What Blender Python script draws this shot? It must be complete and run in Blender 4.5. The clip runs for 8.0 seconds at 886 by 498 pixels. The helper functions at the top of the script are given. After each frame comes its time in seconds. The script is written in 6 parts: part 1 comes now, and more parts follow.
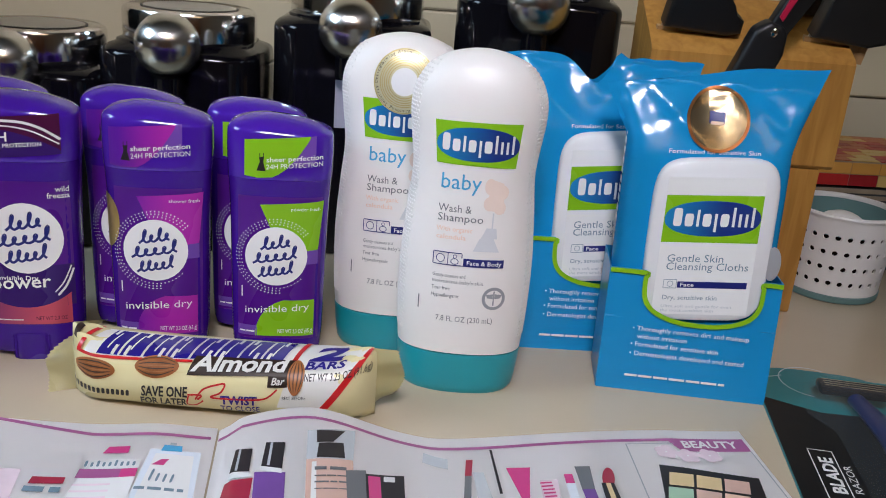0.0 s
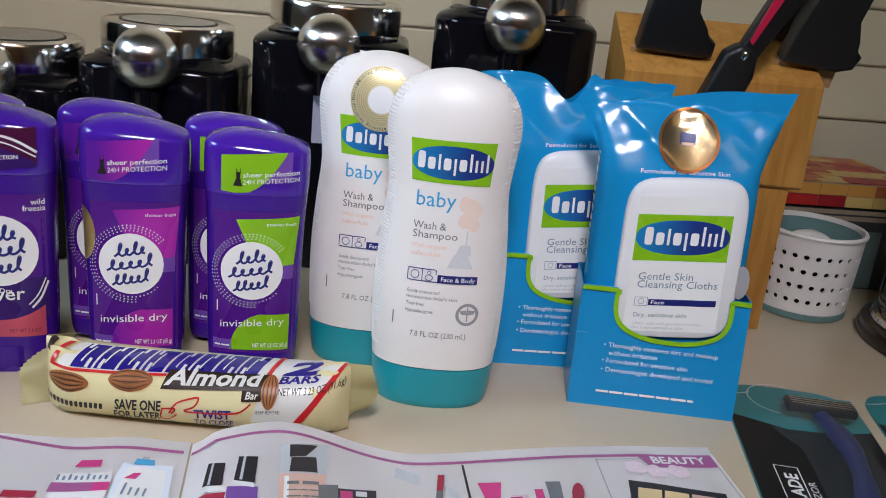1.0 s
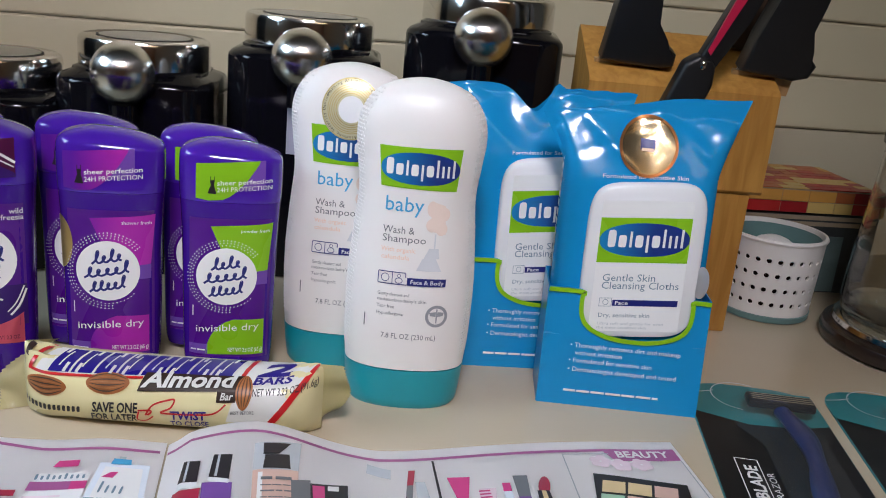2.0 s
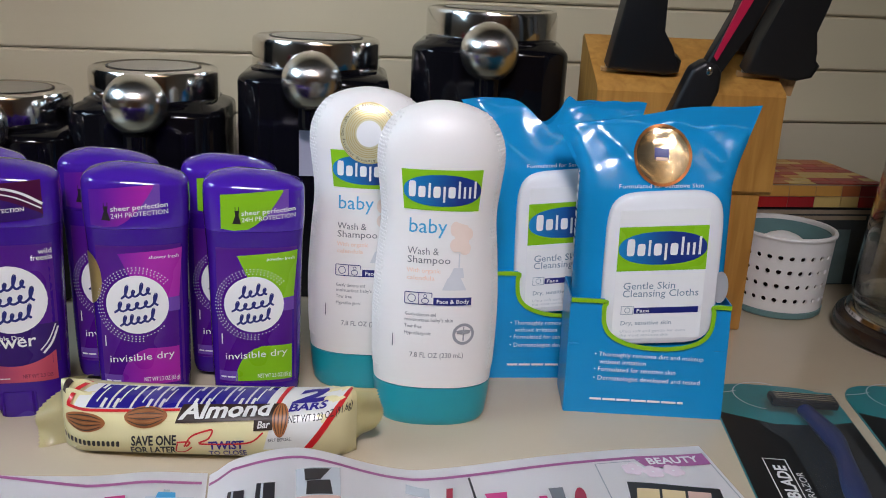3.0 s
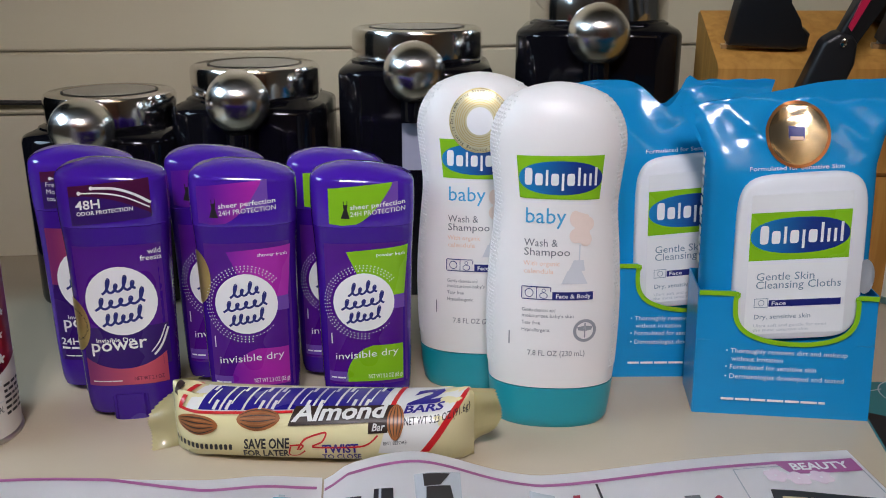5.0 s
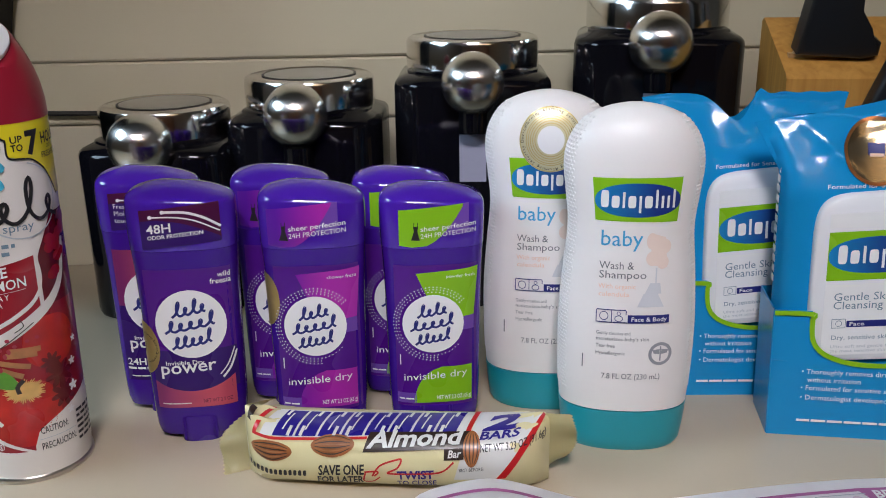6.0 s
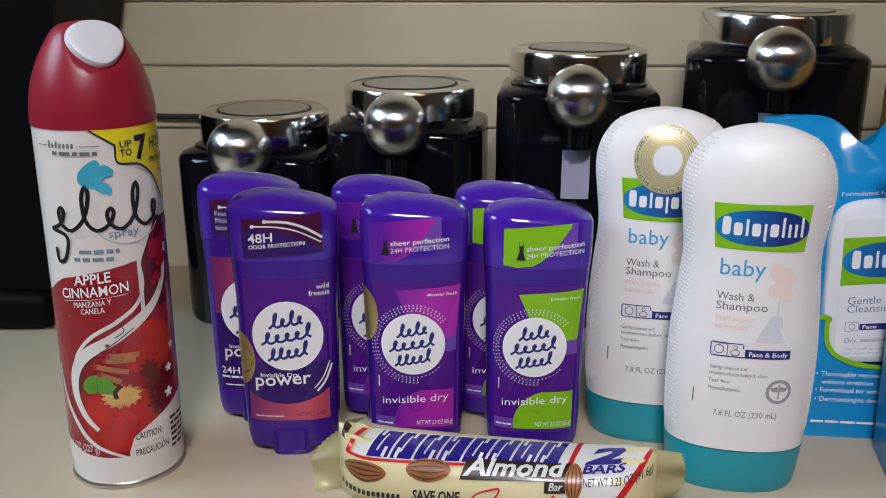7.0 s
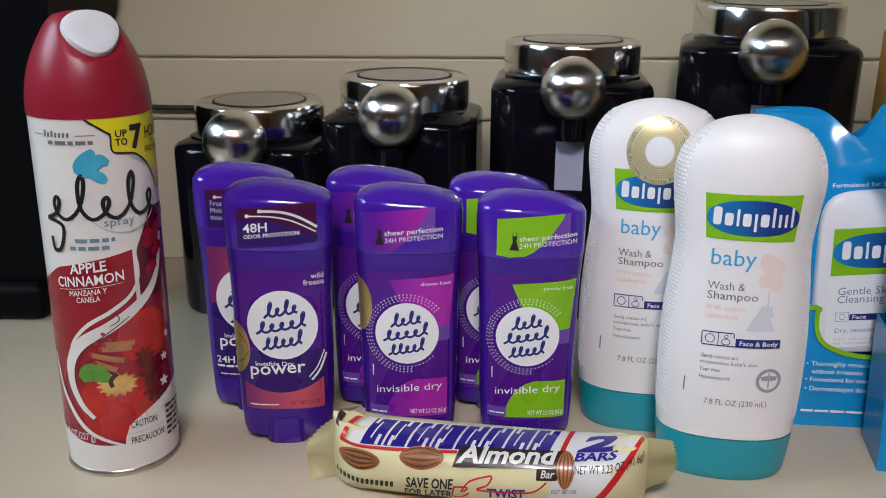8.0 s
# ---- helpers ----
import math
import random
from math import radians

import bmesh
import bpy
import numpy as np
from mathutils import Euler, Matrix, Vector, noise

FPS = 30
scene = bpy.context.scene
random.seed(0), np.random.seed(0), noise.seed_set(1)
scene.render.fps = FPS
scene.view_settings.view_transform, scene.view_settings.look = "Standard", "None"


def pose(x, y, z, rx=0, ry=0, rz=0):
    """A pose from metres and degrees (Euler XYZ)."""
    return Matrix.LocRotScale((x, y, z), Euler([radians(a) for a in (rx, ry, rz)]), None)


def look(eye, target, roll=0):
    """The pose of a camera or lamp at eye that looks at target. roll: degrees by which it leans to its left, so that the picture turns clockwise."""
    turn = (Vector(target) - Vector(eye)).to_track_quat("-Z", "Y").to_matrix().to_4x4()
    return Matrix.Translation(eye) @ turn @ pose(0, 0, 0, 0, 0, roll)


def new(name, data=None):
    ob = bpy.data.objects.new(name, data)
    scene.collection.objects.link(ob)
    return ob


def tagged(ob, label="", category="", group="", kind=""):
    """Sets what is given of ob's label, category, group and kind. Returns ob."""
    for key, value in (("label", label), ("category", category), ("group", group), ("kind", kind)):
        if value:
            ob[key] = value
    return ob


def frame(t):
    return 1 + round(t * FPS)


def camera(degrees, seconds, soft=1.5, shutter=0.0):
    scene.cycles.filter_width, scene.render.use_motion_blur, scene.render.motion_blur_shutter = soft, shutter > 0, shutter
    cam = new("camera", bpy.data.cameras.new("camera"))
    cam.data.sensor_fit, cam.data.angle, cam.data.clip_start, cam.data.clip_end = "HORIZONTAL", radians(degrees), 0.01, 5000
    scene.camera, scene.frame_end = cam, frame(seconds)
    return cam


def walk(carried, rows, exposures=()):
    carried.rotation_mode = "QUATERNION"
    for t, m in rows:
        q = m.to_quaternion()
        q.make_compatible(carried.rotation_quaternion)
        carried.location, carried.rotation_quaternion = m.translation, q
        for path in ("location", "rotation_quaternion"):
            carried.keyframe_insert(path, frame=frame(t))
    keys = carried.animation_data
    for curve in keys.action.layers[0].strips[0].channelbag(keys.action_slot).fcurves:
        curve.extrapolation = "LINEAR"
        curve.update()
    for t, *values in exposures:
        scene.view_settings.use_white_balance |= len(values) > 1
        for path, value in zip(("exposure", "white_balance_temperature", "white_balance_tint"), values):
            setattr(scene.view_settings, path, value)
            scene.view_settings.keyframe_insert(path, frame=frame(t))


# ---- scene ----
cam = camera(52.4, 8.0, soft=1.0)
PATH = [
    (0, (0.047, 0.069, 0.255), (0.331, 1.933, -0.413), 4.8),
    (0.5, (0.05, 0.068, 0.256), (0.346, 1.932, -0.408), 5.4),
    (1, (0.048, 0.064, 0.259), (0.379, 1.931, -0.378), 5.8),
    (1.5, (0.053, 0.058, 0.259), (0.421, 1.924, -0.36), 6.0),
    (1.7, (0.054, 0.051, 0.257), (0.414, 1.921, -0.353), 5.7),
    (2.8, (0.041, 0.041, 0.262), (0.454, 1.91, -0.317), 4.2),
    (3, (0.035, 0.044, 0.27), (0.414, 1.915, -0.329), 2.8),
    (3.5, (0.023, 0.057, 0.273), (0.307, 1.94, -0.339), 1.0),
    (4, (0.018, 0.071, 0.269), (0.244, 1.967, -0.325), 0.4),
    (4.5, (0.023, 0.074, 0.261), (0.204, 1.966, -0.36), -0.0),
    (4.7, (0.024, 0.071, 0.257), (0.209, 1.97, -0.345), -0.1),
    (5.8, (0.021, 0.073, 0.26), (0.183, 1.968, -0.36), -0.7),
    (6, (-0.003, 0.086, 0.274), (0.134, 1.979, -0.356), -0.8),
    (6.5, (-0.022, 0.105, 0.277), (-0.013, 2.009, -0.337), 0.2),
    (7, (-0.019, 0.106, 0.274), (-0.046, 2.01, -0.338), 0.0),
    (7.5, (-0.018, 0.106, 0.275), (-0.058, 2.009, -0.34), -0.1),
    (8, (-0.018, 0.102, 0.273), (-0.035, 2.002, -0.352), 0.2),
]
walk(cam, [(t, look(eye, target, roll)) for t, eye, target, roll in PATH],
     exposures=[(0, 0.0), (1.5, 0.0), (3, -0.02), (4, -0.12), (4.5, -0.10), (6, -0.10), (8, -0.08)])

# ---- light ----
EXPOSURE = 0.0
scene.view_settings.exposure = EXPOSURE
world = bpy.data.worlds.new("world")
scene.world = world
world.use_nodes = True
world.node_tree.nodes["Background"].inputs[0].default_value = (0.9, 0.85, 0.75, 1)
world.node_tree.nodes["Background"].inputs[1].default_value = 0.005


def area_lamp(name, eye, target, w, h, watts, colour, spread=180):
    data = bpy.data.lights.new(name, "AREA")
    data.shape, data.size, data.size_y = "RECTANGLE", w, h
    data.energy, data.color, data.spread = watts, colour, radians(spread)
    ob = new(name, data)
    ob.matrix_world = look(eye, target)
    return ob


# Main beam, added: narrow spread so the light falls off to both sides.
area_lamp("added_pendant_beam", (-0.05, -0.42, 1.19), (0.05, 0.70, 0.08), 0.34, 0.34, 3.45, (0.93, 0.90, 1.02), 60)
# Cool area lamp added before the left wall, which is solid.
area_lamp("added_cool_side_light", (-1.28, 0.35, 0.80), (-0.25, 0.55, 0.0), 0.7, 0.7, 7.5, (0.60, 0.80, 1.0), 110)


# ---- materials ----
def mat(name, colour, rough=0.5, metal=0.0, vary=0.06, scale=60.0, bump=0.0, bump_scale=300.0, coat=0.0, trans=0.0,
        alpha=1.0, ior=1.45, sheen_var=0.1, sss=0.0, stretch=(1, 1, 1), spec=0.5):
    m = bpy.data.materials.new(name)
    m.use_nodes = True
    nt = m.node_tree
    b = nt.nodes["Principled BSDF"]
    b.inputs["Base Color"].default_value = (*colour, 1)
    b.inputs["Roughness"].default_value = rough
    b.inputs["Metallic"].default_value = metal
    b.inputs["Coat Weight"].default_value = coat
    b.inputs["Coat Roughness"].default_value = 0.06
    b.inputs["Transmission Weight"].default_value = trans
    b.inputs["Alpha"].default_value = alpha
    b.inputs["IOR"].default_value = ior
    b.inputs["Specular IOR Level"].default_value = spec
    if sss:
        b.inputs["Subsurface Weight"].default_value = sss
        b.inputs["Subsurface Radius"].default_value = (0.006, 0.005, 0.005)
    tc = nt.nodes.new("ShaderNodeTexCoord")
    mp = nt.nodes.new("ShaderNodeMapping")
    mp.inputs["Scale"].default_value = stretch
    nt.links.new(tc.outputs["Object"], mp.inputs["Vector"])
    if vary:
        n1 = nt.nodes.new("ShaderNodeTexNoise")
        n1.inputs["Scale"].default_value = scale
        n1.inputs["Detail"].default_value = 5
        nt.links.new(mp.outputs[0], n1.inputs["Vector"])
        mix = nt.nodes.new("ShaderNodeMix")
        mix.data_type = "RGBA"
        mix.inputs[6].default_value = (*[max(0, c * (1 - vary)) for c in colour], 1)
        mix.inputs[7].default_value = (*[min(1, c * (1 + vary)) for c in colour], 1)
        nt.links.new(n1.outputs["Fac"], mix.inputs[0])
        nt.links.new(mix.outputs[2], b.inputs["Base Color"])
        mr = nt.nodes.new("ShaderNodeMapRange")
        mr.inputs["To Min"].default_value = max(0.02, rough * (1 - sheen_var * 2))
        mr.inputs["To Max"].default_value = min(1, rough * (1 + sheen_var * 2))
        n2 = nt.nodes.new("ShaderNodeTexNoise")
        n2.inputs["Scale"].default_value = scale * 0.3
        nt.links.new(mp.outputs[0], n2.inputs["Vector"])
        nt.links.new(n2.outputs["Fac"], mr.inputs["Value"])
        nt.links.new(mr.outputs[0], b.inputs["Roughness"])
    if bump:
        n3 = nt.nodes.new("ShaderNodeTexNoise")
        n3.inputs["Scale"].default_value = bump_scale
        n3.inputs["Detail"].default_value = 3
        nt.links.new(mp.outputs[0], n3.inputs["Vector"])
        bp = nt.nodes.new("ShaderNodeBump")
        bp.inputs["Strength"].default_value = bump
        bp.inputs["Distance"].default_value = 0.001
        nt.links.new(n3.outputs["Fac"], bp.inputs["Height"])
        nt.links.new(bp.outputs[0], b.inputs["Normal"])
    return m


def wood_mat(name, light, dark):
    m = mat(name, light, 0.42, vary=0, coat=0.15)
    nt = m.node_tree
    b = nt.nodes["Principled BSDF"]
    tc = nt.nodes.new("ShaderNodeTexCoord")
    mp = nt.nodes.new("ShaderNodeMapping")
    mp.inputs["Scale"].default_value = (22, 22, 2.5)
    nt.links.new(tc.outputs["Object"], mp.inputs[0])
    n = nt.nodes.new("ShaderNodeTexNoise")
    n.inputs["Scale"].default_value = 6
    n.inputs["Detail"].default_value = 8
    n.inputs["Distortion"].default_value = 0.6
    nt.links.new(mp.outputs[0], n.inputs["Vector"])
    r = nt.nodes.new("ShaderNodeValToRGB")
    r.color_ramp.elements[0].position, r.color_ramp.elements[0].color = 0.32, (*dark, 1)
    r.color_ramp.elements[1].position, r.color_ramp.elements[1].color = 0.68, (*light, 1)
    nt.links.new(n.outputs["Fac"], r.inputs[0])
    nt.links.new(r.outputs[0], b.inputs["Base Color"])
    bp = nt.nodes.new("ShaderNodeBump")
    bp.inputs["Strength"].default_value, bp.inputs["Distance"].default_value = 0.15, 0.001
    nt.links.new(n.outputs["Fac"], bp.inputs["Height"])
    nt.links.new(bp.outputs[0], b.inputs["Normal"])
    return m


def brick_random(m, colours):
    """Colour by the piece: a ramp over each object's own random number."""
    nt = m.node_tree
    b = nt.nodes["Principled BSDF"]
    o = nt.nodes.new("ShaderNodeObjectInfo")
    r = nt.nodes.new("ShaderNodeValToRGB")
    r.color_ramp.interpolation = "CONSTANT"
    for i, c in enumerate(colours):
        e = r.color_ramp.elements[i] if i < 2 else r.color_ramp.elements.new(i / len(colours))
        e.position, e.color = i / len(colours), (*c, 1)
    nt.links.new(o.outputs["Random"], r.inputs[0])
    nt.links.new(r.outputs[0], b.inputs["Base Color"])
    return m


M = dict(
    counter=mat("counter_laminate", (0.53, 0.45, 0.325), 0.20, vary=0.05, scale=14, bump=0.05, bump_scale=500),
    board=mat("cream_board", (0.60, 0.54, 0.375), 0.38, vary=0.06, scale=9, bump=0.15, bump_scale=90, stretch=(0.3, 1, 1)),
    gap=mat("board_joint", (0.40, 0.36, 0.27), 0.8, vary=0.1),
    splash=mat("pale_backsplash", (0.55, 0.495, 0.36), 0.35, vary=0.05, scale=10),
    # Unseen walls and ceiling: coloured dark to cut bounce and dim the steel's reflections.
    plaster=mat("dark_room_paint", (0.22, 0.20, 0.17), 0.8, vary=0.05, scale=5, bump=0.2),
    cabinet=wood_mat("cabinet_wood", (0.30, 0.14, 0.05), (0.17, 0.07, 0.025)),
    floor=mat("floor_vinyl", (0.32, 0.26, 0.20), 0.5, vary=0.15, scale=8),
    purple=mat("purple_plastic", (0.046, 0.007, 0.25), 0.26, vary=0.05, scale=40, coat=0.2, sss=0.15),
    cap_purple=mat("purple_cap_plastic", (0.062, 0.014, 0.34), 0.13, vary=0.05, scale=40, coat=0.6, sss=0.2),
    dark_purple=mat("label_dark_purple", (0.035, 0.010, 0.13), 0.28, vary=0.1, scale=60, coat=0.4),
    mid_purple=mat("label_mid_purple", (0.078, 0.008, 0.22), 0.28, vary=0.1, scale=60, coat=0.4),
    lilac=mat("label_lilac", (0.16, 0.07, 0.38), 0.28, vary=0.1, coat=0.4),
    magenta=mat("label_magenta", (0.36, 0.02, 0.36), 0.28, vary=0.12, scale=50, coat=0.4),
    lime=mat("label_lime", (0.23, 0.50, 0.015), 0.28, vary=0.08, scale=50, coat=0.4),
    plum=mat("label_plum", (0.07, 0.008, 0.045), 0.28, vary=0.2, scale=50, coat=0.4),
    rose=mat("label_rose_foil", (0.62, 0.09, 0.16), 0.30, metal=0.35, vary=0.15, scale=60, coat=0.4),
    print_white=mat("print_white", (0.82, 0.82, 0.80), 0.35, vary=0.02),
    navy=mat("print_navy", (0.012, 0.018, 0.16), 0.35, vary=0.05),
    ink=mat("print_black", (0.015, 0.014, 0.016), 0.4, vary=0.05),
    grey_ink=mat("print_grey", (0.16, 0.17, 0.18), 0.45, vary=0.05),
    pale_ink=mat("print_pale_grey", (0.50, 0.54, 0.57), 0.45, vary=0.05),
    peach=mat("print_peach", (0.84, 0.57, 0.43), 0.45, vary=0.05),
    gold=mat("gold_foil", (0.55, 0.42, 0.16), 0.28, metal=0.7, vary=0.2, scale=120),
    bottle=mat("bottle_white_plastic", (0.80, 0.78, 0.75), 0.36, vary=0.02, scale=30, sss=0.25),
    teal=mat("teal_plastic", (0.008, 0.30, 0.36), 0.32, vary=0.05, scale=40, coat=0.2, sss=0.15),
    wipe_blue=mat("blue_carton", (0.006, 0.26, 0.56), 0.34, vary=0.04, scale=40, coat=0.2, bump=0.04),
    film_blue=mat("blue_film", (0.008, 0.27, 0.58), 0.17, vary=0.05, scale=40, coat=0.3, bump=0.04, bump_scale=40),
    sky_blue=mat("print_sky_blue", (0.06, 0.36, 0.62), 0.4, vary=0.05),
    royal=mat("print_royal_blue", (0.012, 0.09, 0.36), 0.32, vary=0.35, scale=30),
    lid_white=mat("white_lid_plastic", (0.78, 0.79, 0.80), 0.22, vary=0.02, scale=30, coat=0.3, sss=0.1),
    label_white=mat("white_sticker", (0.80, 0.81, 0.80), 0.4, vary=0.02),
    can_white=mat("can_white", (0.78, 0.74, 0.68), 0.30, vary=0.03, scale=30, coat=0.3),
    can_red=mat("can_red_print", (0.30, 0.008, 0.018), 0.28, vary=0.35, scale=45, coat=0.4),
    red_dark=mat("can_dark_red_print", (0.13, 0.004, 0.010), 0.28, vary=0.4, scale=90, coat=0.4),
    cap_red=mat("red_cap_plastic", (0.30, 0.012, 0.030), 0.34, vary=0.08, scale=30, bump=0.05, bump_scale=120, sss=0.1),
    yellow=mat("can_yellow", (0.80, 0.68, 0.02), 0.3, vary=0.05, coat=0.3),
    apple=mat("apple_red_print", (0.48, 0.015, 0.012), 0.28, vary=0.5, scale=90, coat=0.4),
    apple_light=mat("apple_flesh_print", (0.72, 0.42, 0.12), 0.3, vary=0.4, scale=120, coat=0.4),
    leaf=mat("leaf_green_print", (0.10, 0.30, 0.03), 0.3, vary=0.4, scale=120, coat=0.4),
    cinnamon=mat("cinnamon_print", (0.42, 0.17, 0.06), 0.3, vary=0.4, scale=150, coat=0.4),
    tin=mat("tinplate", (0.62, 0.58, 0.52), 0.30, metal=1.0, vary=0.08, scale=80),
    wrapper=mat("cream_wrapper", (0.70, 0.63, 0.34), 0.28, vary=0.05, scale=50, coat=0.3, bump=0.25, bump_scale=55),
    wrap_white=mat("wrapper_white", (0.68, 0.67, 0.62), 0.30, vary=0.04, coat=0.3, bump=0.2, bump_scale=55),
    wrap_blue=mat("wrapper_blue", (0.022, 0.014, 0.20), 0.28, vary=0.1, coat=0.3),
    wrap_red=mat("wrapper_red", (0.55, 0.012, 0.015), 0.3, vary=0.1, coat=0.3),
    choc=mat("wrapper_brown", (0.030, 0.016, 0.010), 0.3, vary=0.1, coat=0.3),
    almond=mat("almond_print", (0.34, 0.12, 0.035), 0.35, vary=0.45, scale=160),
    black_gloss=mat("black_glazed_ceramic", (0.004, 0.004, 0.006), 0.10, vary=0.1, scale=20, ior=1.38),
    chrome=mat("brushed_steel", (0.74, 0.72, 0.70), 0.13, metal=1.0, vary=0.06, scale=20, stretch=(1, 1, 25)),
    steel_top=mat("satin_steel", (0.55, 0.54, 0.53), 0.34, metal=1.0, vary=0.08, scale=60),
    ball=mat("satin_steel_ball", (0.84, 0.82, 0.79), 0.22, metal=1.0, vary=0.12, scale=40, stretch=(1, 1, 12)),
    # Flat grey for the reflection drawn on each jar front.
    jar_reflection=mat("painted_reflection", (0.36, 0.36, 0.46), 0.4, vary=0.1),
    oak=wood_mat("light_oak", (0.52, 0.265, 0.060), (0.38, 0.175, 0.034)),
    oak_top=wood_mat("oak_end_grain", (0.50, 0.30, 0.13), (0.33, 0.18, 0.07)),
    handle=mat("black_handle_plastic", (0.010, 0.010, 0.011), 0.42, vary=0.2, scale=80, bump=0.1),
    handle_red=mat("red_handle_inlay", (0.50, 0.015, 0.06), 0.4, vary=0.1),
    handle_brown=mat("brown_handle", (0.07, 0.042, 0.028), 0.4, vary=0.3, scale=60),
    basket=mat("white_basket_plastic", (0.76, 0.75, 0.73), 0.38, vary=0.03),
    basket_teal=mat("grey_teal_plastic", (0.13, 0.24, 0.24), 0.45, vary=0.06),
    box_dark=mat("dark_printed_card", (0.030, 0.035, 0.038), 0.4, vary=0.5, scale=70),
    box_print=mat("grey_green_print", (0.11, 0.16, 0.16), 0.4, vary=0.4, scale=60),
    box_tan=mat("tan_print", (0.30, 0.24, 0.17), 0.45, vary=0.3, scale=60),
    glass=mat("clear_glass", (0.95, 0.96, 0.95), 0.03, vary=0, trans=1.0),
    dark_plastic=mat("dark_brown_plastic", (0.028, 0.018, 0.014), 0.25, vary=0.2, scale=50, coat=0.3),
    coffee=mat("black_appliance_plastic", (0.003, 0.003, 0.004), 0.5, vary=0.15, scale=60, bump=0.06, spec=0.12),
    paper=mat("magazine_paper", (0.92, 0.905, 0.90), 0.40, vary=0.015, scale=30),
    pink_line=mat("magazine_mauve", (0.36, 0.10, 0.26), 0.32, vary=0.08),
    pale_pink=mat("magazine_pale_pink", (0.80, 0.66, 0.72), 0.32, vary=0.25, scale=50),
    beige=mat("magazine_beige", (0.66, 0.44, 0.36), 0.32, vary=0.15, scale=60),
    hot_pink=mat("magazine_hot_pink", (0.60, 0.05, 0.22), 0.32, vary=0.15),
    crimson=mat("magazine_crimson", (0.36, 0.02, 0.05), 0.32, vary=0.2),
    violet=mat("magazine_violet", (0.17, 0.07, 0.30), 0.32, vary=0.2),
    pale_blue=mat("magazine_pale_blue", (0.72, 0.79, 0.86), 0.32, vary=0.1),
    mint=mat("palette_mint", (0.38, 0.58, 0.42), 0.4, vary=0.1),
    sand=mat("palette_sand", (0.72, 0.56, 0.30), 0.4, vary=0.1),
    card_teal=mat("teal_card", (0.010, 0.19, 0.21), 0.35, vary=0.1, coat=0.3),
    card_black=mat("black_card", (0.007, 0.008, 0.010), 0.35, vary=0.2, spec=0.3),
    razor_blue=mat("razor_blue_rubber", (0.005, 0.016, 0.085), 0.3, vary=0.2),
    blister=mat("clear_blister", (0.92, 0.95, 0.95), 0.06, vary=0, alpha=0.03, coat=0.3, bump=0.7, bump_scale=60),
    wire=mat("dark_cord", (0.012, 0.009, 0.008), 0.5, vary=0.1),
    shade=mat("lamp_diffuser", (0.85, 0.8, 0.7), 0.6, vary=0.02),
)
# Glowing covers of the two added lamps, both out of view.
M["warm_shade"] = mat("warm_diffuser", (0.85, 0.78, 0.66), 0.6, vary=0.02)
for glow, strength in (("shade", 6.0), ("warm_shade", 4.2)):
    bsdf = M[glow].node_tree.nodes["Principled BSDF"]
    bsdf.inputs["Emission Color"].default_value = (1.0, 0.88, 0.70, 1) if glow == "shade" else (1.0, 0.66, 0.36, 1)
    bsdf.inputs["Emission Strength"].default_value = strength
# the oval badge runs from light to deep blue
nt = M["royal"].node_tree
tex, sep, ramp = nt.nodes.new("ShaderNodeTexCoord"), nt.nodes.new("ShaderNodeSeparateXYZ"), nt.nodes.new("ShaderNodeValToRGB")
rng = nt.nodes.new("ShaderNodeMapRange")
rng.inputs["From Min"].default_value, rng.inputs["From Max"].default_value = -0.026, 0.026
ramp.color_ramp.elements[0].color, ramp.color_ramp.elements[1].color = (0.010, 0.21, 0.48, 1), (0.012, 0.035, 0.20, 1)
ramp.color_ramp.elements[0].position, ramp.color_ramp.elements[1].position = 0.1, 0.7
nt.links.new(tex.outputs["Object"], sep.inputs[0])
nt.links.new(sep.outputs["X"], rng.inputs["Value"])
nt.links.new(rng.outputs[0], ramp.inputs[0])
nt.links.new(ramp.outputs[0], nt.nodes["Principled BSDF"].inputs["Base Color"])
for brushed, amount in (("ball", 0.75), ("chrome", 0.35)):
    M[brushed].node_tree.nodes["Principled BSDF"].inputs["Anisotropic"].default_value = amount
for film in ("dark_purple", "mid_purple", "lilac", "magenta", "lime", "plum"):
    bsdf = M[film].node_tree.nodes["Principled BSDF"]
    bsdf.inputs["Coat Weight"].default_value, bsdf.inputs["Specular IOR Level"].default_value = 0.08, 0.3
# printed grounds that run from purple into their colour
for name, start, end in (("magenta", (0.10, 0.012, 0.30, 1), (0.40, 0.025, 0.36, 1)), ("rose", (0.26, 0.03, 0.16, 1), (0.66, 0.10, 0.16, 1))):
    nt = M[name].node_tree
    tex, sep, ramp = nt.nodes.new("ShaderNodeTexCoord"), nt.nodes.new("ShaderNodeSeparateXYZ"), nt.nodes.new("ShaderNodeValToRGB")
    rng = nt.nodes.new("ShaderNodeMapRange")
    rng.inputs["From Min"].default_value, rng.inputs["From Max"].default_value = -0.022, 0.022
    ramp.color_ramp.elements[0].color, ramp.color_ramp.elements[1].color = start, end
    ramp.color_ramp.elements[0].position, ramp.color_ramp.elements[1].position = 0.05, 0.65
    nt.links.new(tex.outputs["Object"], sep.inputs[0])
    nt.links.new(sep.outputs["X"], rng.inputs["Value"])
    nt.links.new(rng.outputs[0], ramp.inputs[0])
    nt.links.new(ramp.outputs[0], nt.nodes["Principled BSDF"].inputs["Base Color"])
